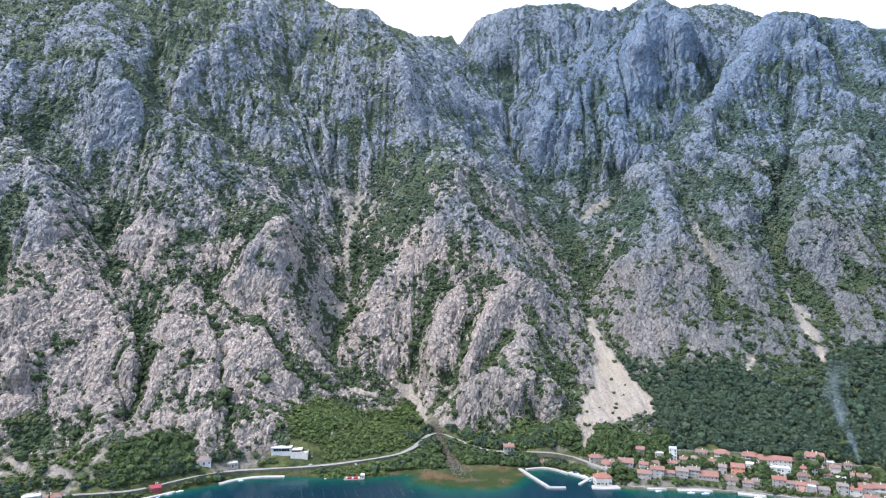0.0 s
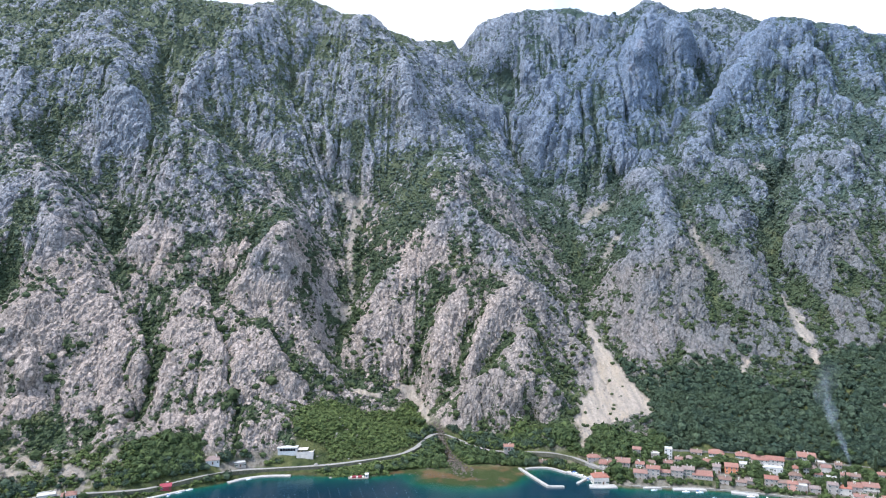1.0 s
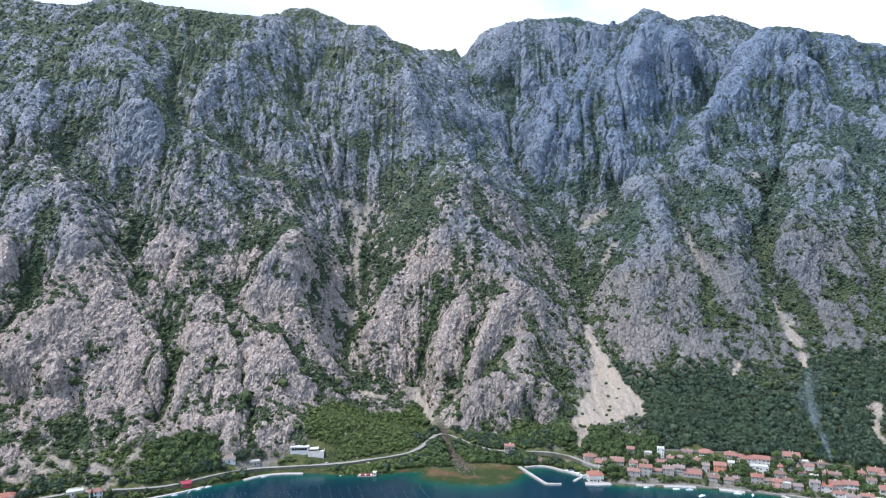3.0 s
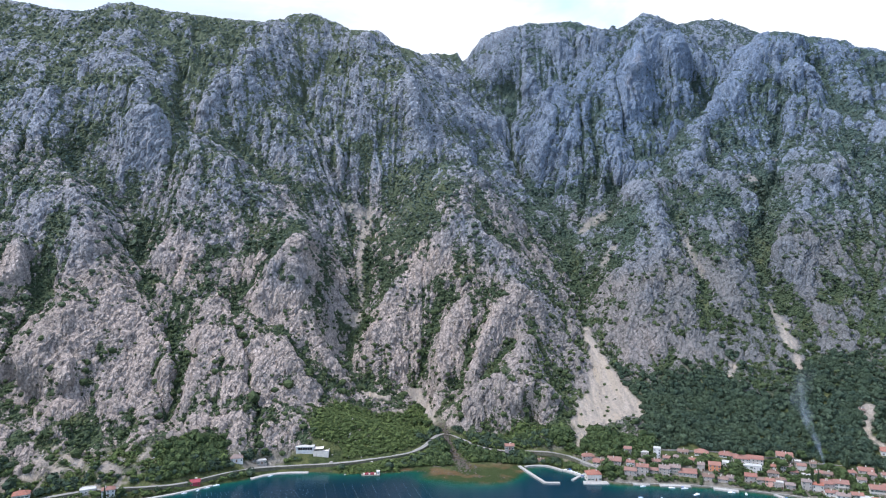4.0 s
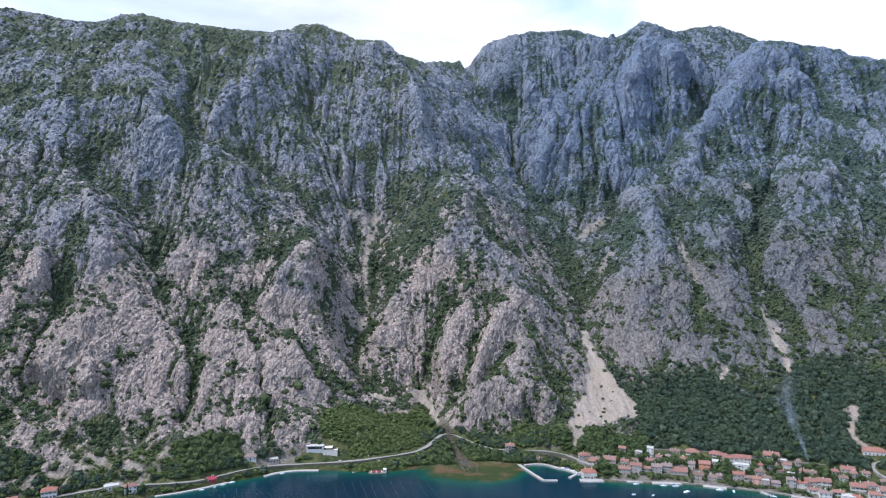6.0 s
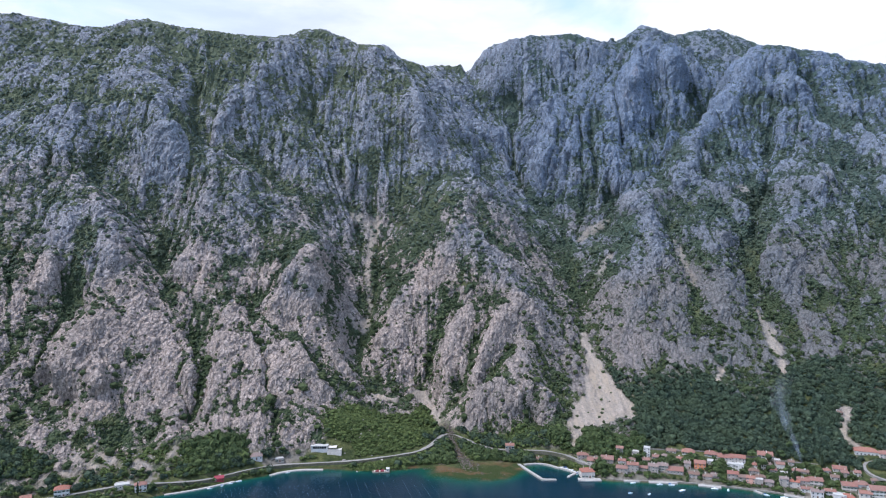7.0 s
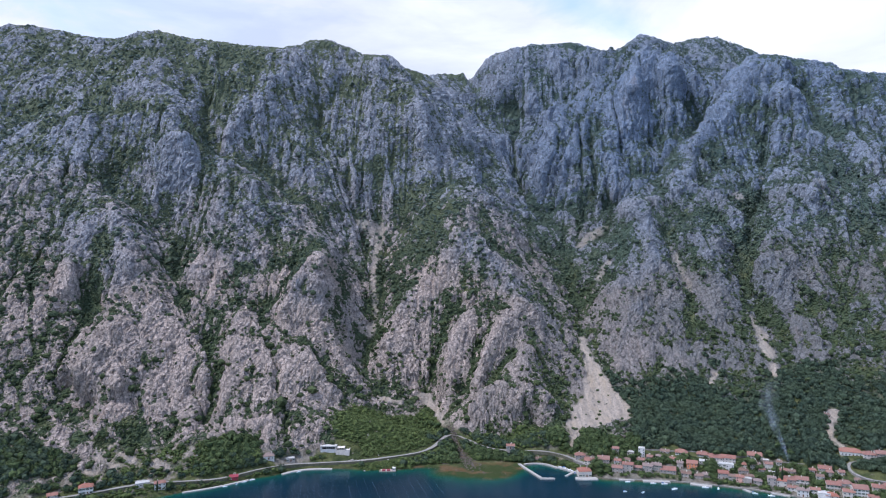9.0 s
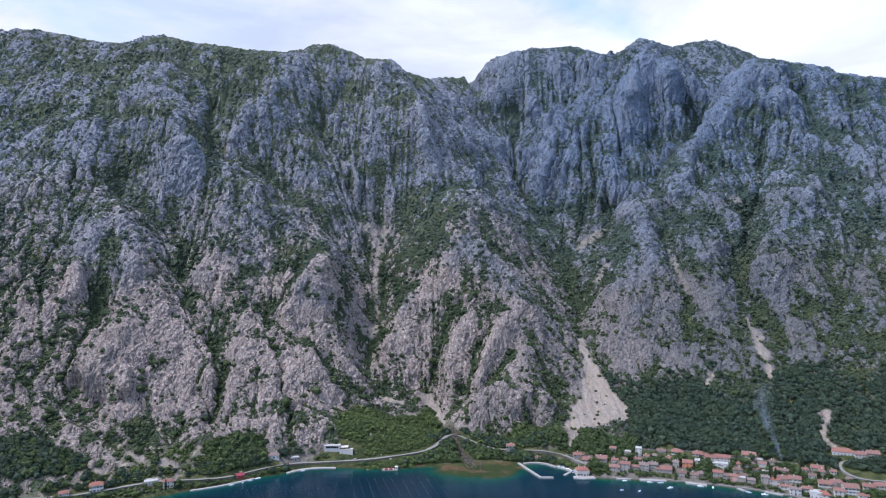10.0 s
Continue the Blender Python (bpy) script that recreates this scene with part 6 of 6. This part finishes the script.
for k, (x, y, a, l) in enumerate(((199, 468, 20, 6.5), (108, 522, -45, 7.5), (104, 526, -40, 6.0), (112, 517, -48, 8.0), (116, 509, 30, 5.5), (161, 486.5, 5, 5.0), (184, 483, -8, 5.5), (194, 481.5, 0, 6.0), (229, 473, -15, 6.0), (240, 470, 70, 5.0),
                                   (268, 459, -30, 5.0), (280, 453, -20, 6.0), (299, 443, -25, 5.5), (316, 431, -30, 5.0), (-203, 480, 25, 5.0), (-197, 486, 30, 5.5), (-208, 475, 80, 4.5), (-217, 468, 20, 4.5), (168, 460, 40, 4.0), (152, 462, 10, 4.0), (-158, 509, 30, 4.5))):
    boat(x, y, a, l, k % 3 == 1)

barge = thing("work_barge", pose(-70, 513, 0, 0, 0, 4), "mussel farm work barge with maroon crates and a white hut", "barge")
part("deck", solid((-8, -2.6, -0.5, 8, 2.6, 0.7), (-8.2, -2.8, 0.45, 8.2, 2.8, 0.6)), M_TIMBER, barge)
for k in range(7):
    part("crate", solid((-6.6 + k * 1.6, -1.7, 0.7, -5.3 + k * 1.6, 1.6, 1.5 + 0.25 * (k % 3))), M_ROOF["maroon"] if k % 3 else M_WALL["pale"], barge, "stacked maroon crates" if k % 3 else "pale crate")
hut = part("hut", solid((5.2, -1.5, 0.7, 8.0, 1.9, 3.4), (5.0, -1.8, 3.4, 8.2, 2.2, 3.6)), M_WALL["white"], barge, "white hut")
part("window", solid((5.9, -1.58, 1.7, 7.2, -1.48, 2.6)), M_GLASS, hut, "dark window")


def floats(name, places, radius, material, label):
    co, fa = icosphere(1)
    p = places[:, None, :] + co[None] * radius
    f = fa[None] + (np.arange(len(places)) * len(co))[:, None, None]
    return tagged(new(name, mesh_from(name, p.reshape(-1, 3), f.reshape(-1, 3), material)), label, "floats", kind="stuff")


spots = []
for i in range(26):
    for j in range(9):
        u, v = (i + 0.5 * (j % 2)) / 26, j / 9
        spots.append((-206 + 96 * u + RNG.normal(0, 0.7), 468 - 40 * v + 10 * u + RNG.normal(0, 0.8), 0.1))
floats("mussel_floats", np.array([s for s in spots if RNG.random() < 0.8]), 0.24, M_FLOAT, "rows of small white mussel farm floats on the bay")
spots = []
for k in range(11):
    a, b = np.array((-107 + 8 * k + (3 if k > 5 else 0), 490 + (k % 3))), np.array((-90 + 8.6 * k, 425))
    for t in np.linspace(0, 1, 16):
        q = a + (b - a) * t + RNG.normal(0, 0.25, 2)
        spots.append((*q, 0.05))
    laid("mussel_line", ribbon(np.linspace(a, b, 12), np.zeros(12) + 0.03, 0.06, 0.06), M_ROPE, "long dark mussel rope floating on the bay", "rope", "")
floats("line_floats", np.array(spots), 0.17, M_FLOAT, "small pale floats strung along the mussel ropes")


# ---- a thread of smoke from a garden fire ----
RISE = ((317, 14, 0.5), (315, 22, 1.0), (312, 31, 1.8), (307, 42, 2.8), (302, 53, 4.0), (298, 64, 5.4), (296, 76, 6.6), (298, 90, 8.0), (302, 102, 9.0))


def smoke_mesh():
    """Three ragged veils of smoke, one inside the other."""
    cos, fas, n = [], [], 0
    u = np.linspace(0, 1, 60)
    x, z, r = (np.interp(u, np.linspace(0, 1, len(RISE)), [q[i] for q in RISE]) for i in range(3))
    turn = np.linspace(0, 2 * math.pi, 20, endpoint=False)
    for k, share in enumerate((1.0, 0.62, 0.3)):
        wide = share * r[:, None] * (1 + 0.45 * smooth_noise(np.cos(turn)[None] * 1.3 + 3 * k, np.sin(turn)[None] * 1.3, z[:, None] / 7, 90 + k))
        sway = 0.5 * r * smooth_noise(z / 13, z * 0 + k, z * 0, 95)
        co = np.stack((x[:, None] + sway[:, None] + wide * np.cos(turn), 493 + wide * np.sin(turn), np.repeat(z[:, None], 20, 1)), -1)
        i = np.arange(60 * 20).reshape(60, 20)
        j = np.roll(i, -1, 1)
        cos.append(co.reshape(-1, 3)), fas.append(np.stack((i[:-1], j[:-1], j[1:], i[1:]), -1).reshape(-1, 4) + n)
        n += 1200
    return mesh_from("smoke", np.vstack(cos), np.vstack(fas), M_SMOKE)


tagged(new("smoke", smoke_mesh()), "thin blue-white smoke drifting up from a garden fire", "smoke", kind="stuff")


# ---- scrub and woods on the land ----
CREEK = [(-14, 622, 2.5), (-5, 604, 3), (-3, 590, 3), (1, 570, 3.5), (6, 552, 5), (12, 536, 8), (18, 522, 11)]
BUSH = [clump(1, 0.32, 0.8, 0, 12, 0.36) for _ in range(10)]
THICKET = [clump(2, 0.3, 0.75, 1, 15, 0.27) for _ in range(6)]
TREE = [clump(3, 0.25, 0.95, 0, 60, 0.24) for _ in range(9)]
built = np.full(G["x"].shape, 99.0, np.float32)
for x, y, z, w, *_ in HOUSES:
    built = np.minimum(built, np.hypot(G["x"] - x, (G["y"] - y - 2)) - w * 0.62)
built = np.minimum(built, along(G["x"], G["y"], [(-145, 541, 7), (-108, 541, 7)], [(-178, 518, 4), (-151, 536, 4)]))
built = np.minimum(built, along(G["x"], G["y"], [(x, y, 3.4) for x, y in ROAD], [(x, y, 2.6) for x, y in LANE], [(x, y, 3.0) for x, y in front[::4]]))
built = np.minimum(built, along(G["x"], G["y"], *SCREES))
shed_rng = random.Random(5)
strip = (G["floor"] > 0.3) * (G["z"] > 1.6) * (G["z"] < 14) * (G["x"] > 128) * (G["x"] < 410) * (G["y"] < 525)
for k in range(36):      # sheds and annexes fill the gaps between the houses
    x, y, z = (float(v) for v in sow(strip * (built > 3.4), 1)[0])
    w = shed_rng.uniform(4.0, 6.8)
    house(x, y, z - 0.2, w, shed_rng.choice((2.8, 3.0, 5.2, 5.6)), -20, shed_rng.choice(("red", "brown", "grey", "flat", "red")), shed_rng.choice(("stone", "pale", "stone", "white")), 1 if k % 2 else 2, 200 + k)
    built = np.minimum(built, np.hypot(G["x"] - x, G["y"] - y - 2) - w * 0.62)
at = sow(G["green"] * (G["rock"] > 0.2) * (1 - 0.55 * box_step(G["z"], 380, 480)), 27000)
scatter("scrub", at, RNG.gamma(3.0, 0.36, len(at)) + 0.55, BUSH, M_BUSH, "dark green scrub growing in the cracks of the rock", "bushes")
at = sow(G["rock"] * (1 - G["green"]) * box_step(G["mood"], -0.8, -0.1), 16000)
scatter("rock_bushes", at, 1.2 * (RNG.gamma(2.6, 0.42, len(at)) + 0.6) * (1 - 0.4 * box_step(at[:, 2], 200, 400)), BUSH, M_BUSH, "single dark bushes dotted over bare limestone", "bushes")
at = sow(G["scree"] * (G["x"] > 100) * (G["x"] < 200), 15)
scatter("scree_bushes", at, RNG.gamma(3.0, 0.3, len(at)) + 0.7, BUSH, M_BUSH, "a few dark bushes on the pale scree", "bushes")
at = sow(G["fan"] * (built > 1.8), 5200)
scatter("maquis", at, RNG.gamma(4.0, 0.30, len(at)) + 0.6, THICKET, M_MAQUIS, "dense fresh green maquis over a scree fan", "bushes")
at = sow(G["wood"] * (G["z"] > 17) * (built > 1), 4800)
scatter("forest", at, RNG.gamma(5.0, 0.34, len(at)) + 1.2, TREE, M_WOOD, "dense dark green broadleaf forest above the village", "forest")
built = np.minimum(built, along(G["x"], G["y"], CREEK) - 1)
gaps = (G["floor"] > 0.5) * (G["wood"] < 0.5) * (G["z"] > 1.0) * (G["x"] > 122) * (built > -0.6)
strip = (G["floor"] > 0.5) * (G["wood"] < 0.5) * (G["fan"] < 0.5) * (G["z"] > 1.6) * (built > 1.2)
at = sow(strip * (0.35 + (G["x"] < 120) - 0.85 * (G["x"] < -248)), 4600)
scatter("shore_thickets", at, RNG.gamma(4.0, 0.34, len(at)) + 0.7, THICKET, M_MAQUIS, "green thickets and garden shrubs along the shore strip", "bushes")
belt = strip * (along(G["x"], G["y"], [(x, y, 0) for x, y in ROAD]) < 16)
at = sow(belt * (G["x"] < 100) * (0.3 + (G["x"] > -215)), 620)
scatter("roadside_trees", at, RNG.gamma(6.0, 0.26, len(at)) + 1.1, TREE, M_WOOD, "belt of leafy trees along the coast road", "trees")
at = sow(gaps, 620)
scatter("village_trees", at, RNG.gamma(6.0, 0.19, len(at)) + 0.7, TREE, M_TREE, "leafy garden trees crowded between the village houses", "trees")
at = sow(strip * (G["x"] > 115) * (built > 0.5), 1700)
scatter("garden_shrubs", at, RNG.gamma(4.0, 0.22, len(at)) + 0.5, THICKET, M_MAQUIS, "garden shrubs and hedges between the village houses", "bushes")
grove = strip * (np.exp(-((G["x"] + 216) / 24) ** 2 - ((G["y"] - 508) / 22) ** 2) + 0.2 * np.exp(-((G["x"] + 385) / 50) ** 2 - ((G["y"] - 440) / 40) ** 2) + 0.9 * np.exp(-((G["x"] - 40) / 55) ** 2 - ((G["y"] - 545) / 22) ** 2) + 0.35 * (G["x"] > 100) * (G["z"] > 4))
at = sow(grove * (built > 2.5), 1150)
scatter("groves", at, RNG.gamma(6.0, 0.34, len(at)) + 1.2, TREE, M_TREE, "leafy groves between the shore and the cliffs", "trees")
at = sow(strip * (along(G["x"], G["y"], [(-228, 508, 10), (-208, 514, 8)]) < -2) * (built > 5), 220)
scatter("hillside_grove", at, RNG.gamma(6.0, 0.19, len(at)) + 0.9, TREE, M_MAQUIS, "fresh green grove climbing the foot of the cliff", "trees")
at = sow(strip * (G["x"] > -165) * (G["x"] < -15) * (along(G["x"], G["y"], [(-160, 517, 2), (-135, 522, 2), (-100, 524, 3), (-70, 527, 4), (-40, 535, 6), (-25, 545, 6)]) < 1), 230)
scatter("shore_trees", at, RNG.gamma(6.0, 0.17, len(at)) + 0.8, TREE, M_TREE, "leafy trees between the coast road and the water", "trees")
at = sow((G["floor"] > 0.4) * (G["z"] > 2) * (built > 1.5) * np.exp(-((G["x"] + 405) / 48) ** 2 - ((G["y"] - 440) / 30) ** 2), 420)
scatter("west_wood", at, RNG.gamma(6.0, 0.34, len(at)) + 1.2, TREE, M_WOOD, "dense dark green wood on the slope above the coast road", "forest")
edge = road_line[np.r_[4:len(road_line) - 22]]
way = np.gradient(edge, axis=0)
way /= np.linalg.norm(way, axis=1, keepdims=True)
pick = RNG.integers(0, len(edge), 420)
off = RNG.uniform(4.0, 7.5, 420)[:, None]
at = edge[pick] + np.c_[way[pick, 1], -way[pick, 0]] * off + RNG.normal(0, 1.2, (420, 2))
at = np.c_[at, HEIGHT(at[:, 0], at[:, 1])]
at = at[(at[:, 0] < -150) & (at[:, 2] > 0.8) & (smooth_noise(at[:, 0] / 14, at[:, 1] / 14, at[:, 0] * 0, 70) > -0.25)]
scatter("roadside_shrubs", at, RNG.gamma(4.0, 0.3, len(at)) + 0.8, THICKET, M_MAQUIS, "green shrubs below the edge of the coast road", "bushes")


# ---- boulders of the creek ----
def boulders(name, lines, count, low, high, material, label):
    """Angular stones strewn along lines of (x, y, half width)."""
    co, fa = icosphere(1)
    cos = []
    for k in range(count):
        line = lines[k % len(lines)]
        i = RNG.integers(0, len(line) - 1)
        a, b, t = np.array(line[i]), np.array(line[i + 1]), RNG.random()
        x, y, w = a + (b - a) * t
        x, y = x + RNG.normal(0, 0.6) * w, y + RNG.normal(0, 0.6) * w
        r = low + (high - low) * RNG.random() ** 2.5
        z = max(float(HEIGHT(np.array([x]), np.array([y]))[0]), -0.3)
        cos.append(co * RNG.uniform(0.7, 1.25, (len(co), 1)) * (r, r, r * 0.7) + (x, y, z + 0.3 * r))
    f = fa[None] + (np.arange(count) * len(co))[:, None, None]
    return tagged(new(name, mesh_from(name, np.vstack(cos), f.reshape(-1, 3), material, smooth=False)), label, "boulders", kind="stuff")


boulders("creek_boulders", [CREEK], 700, 0.3, 1.2, M_CREEK, "dark brown-grey boulders in the bed of a dry creek")
boulders("scree_boulders", [[(158, 680, 4), (160, 656, 10), (161, 620, 20), (157, 594, 26)], [(148, 590, 8), (122, 556, 4)]], 260, 0.3, 1.1, M_BOULDER, "loose grey blocks lying on the pale scree")
boulders("slope_stones", [[(-240, 498, 8), (-280, 486, 10), (-315, 478, 9), (-340, 470, 8)]], 380, 0.25, 1.1, M_BOULDER, "loose stones and small outcrops on a dry slope")
boulders("fan_boulders", [[(-104, 572, 26), (-80, 570, 38), (-45, 580, 26)]], 170, 0.8, 2.2, M_BOULDER, "pale limestone blocks showing between the bushes of the fan")
boulders("shore_rocks", [[(-340, 424, 2), (-268, 444, 2), (-222, 472, 2)], [(-120, 520, 2), (-70, 519, 2), (-26, 523, 3), (20, 511, 4), (50, 507, 3)]], 260, 0.3, 0.8, M_CREEK, "small brown rocks along the edge of the water")


# ---- single trees ----
def trunk_mesh():
    bm = bmesh.new()
    loops = []
    for k, (h, r) in enumerate(((-0.6, 0.13), (0.0, 0.11), (0.7, 0.085), (1.3, 0.06), (1.9, 0.03))):
        loops.append([bm.verts.new((r * math.cos(a) + 0.05 * math.sin(k), r * math.sin(a), h)) for a in np.linspace(0, 2 * math.pi, 7)[:-1]])
    for a, b in zip(loops[:-1], loops[1:]):
        ring(bm, a, b)
    for a in (0.4, 2.4, 4.6):        # limbs
        lo, hi = [], []
        for q in np.linspace(0, 2 * math.pi, 5)[:-1]:
            lo.append(bm.verts.new((0.04 * math.cos(q), 0.04 * math.sin(q), 1.0)))
            hi.append(bm.verts.new((0.6 * math.cos(a) + 0.02 * math.cos(q), 0.6 * math.sin(a) + 0.02 * math.sin(q), 1.7)))
        ring(bm, lo, hi)
    return mesh_of("trunk", bm, M_BARK)


def crown_mesh(tall, spread_):
    cos, fas, n = [], [], 0
    for k in range(7):
        c, f = clump(1, 0.35, 1.0, 1, 34)
        off = RNG.normal(0, 0.42, 3) * (spread_, spread_, tall * 0.6) + (0, 0, 1.55 * tall)
        s = RNG.uniform(0.45, 0.7)
        cos.append((c - (0, 0, 0.55)) * s * (spread_, spread_, tall) + off), fas.append(f + n)
        n += len(c)
    return mesh_from("crown", np.vstack(cos), np.vstack(fas), M_TREE, smooth=False)


def cypress_mesh():
    co, fa = icosphere(2)
    co = co * RNG.uniform(0.75, 1.15, (len(co), 1))
    prof = np.sqrt(np.clip(1 - ((co[:, 2] + 0.35) / 1.4) ** 2, 0.02, 1))
    co = np.c_[co[:, 0] * 0.42 * prof, co[:, 1] * 0.42 * prof, co[:, 2] * 2.4 + 2.5]
    return mesh_from("crown", co, fa, M_CYPRESS, smooth=False)


TRUNK = trunk_mesh()
CROWNS = [crown_mesh(t, s) for t, s in ((1.0, 1.0), (0.9, 1.15), (1.15, 0.95), (1.0, 1.1), (0.85, 1.0))]
CYPRESS = cypress_mesh()


def tree(x, y, size, k, cypress=False):
    z = float(HEIGHT(np.array([x]), np.array([y]))[0])
    t = thing("cypress" if cypress else "tree", pose(x, y, z, 0, 0, (k * 77) % 360) @ Matrix.Diagonal((size, size, size, 1)), "tall slim dark green cypress beside stone houses" if cypress else "leafy green broadleaf tree with a rounded crown", "tree", "cypresses" if cypress else "trees of the shore")
    part("trunk", TRUNK, None, t)
    part("crown", CYPRESS if cypress else CROWNS[k % 5], None, t)


for k, (x, y, s) in enumerate(((293, 470, 3.2), (297, 468, 2.9), (300, 473, 2.5), (330, 484, 3.0), (345, 470, 2.4), (-270, 446, 2.4), (240, 500, 2.4), (310, 452, 2.0))):
    tree(x, y, s, k, True)
for k, (x, y, s) in enumerate(((281, 494, 4.4), (279, 510, 3.6), (256, 514, 3.0), (201, 511, 3.2), (199, 507, 2.7), (188, 510, 2.8), (217, 510, 3.0), (316, 514, 3.8), (322, 505, 3.4), (304, 506, 3.8), (285, 487, 3.4), (240, 494, 2.6), (290, 500, 3.6), (246, 499, 2.6))):
    tree(x, y, s, k)
spots = sow(strip * ((G["x"] > 105) + 0.5 * (np.abs(G["x"]) < 70) + 0.35 * (G["x"] < -120)) * (built > 1.6), 230)
for k, (x, y, z) in enumerate(spots):
    tree(float(x), float(y), float(RNG.uniform(1.6, 3.2)), k)
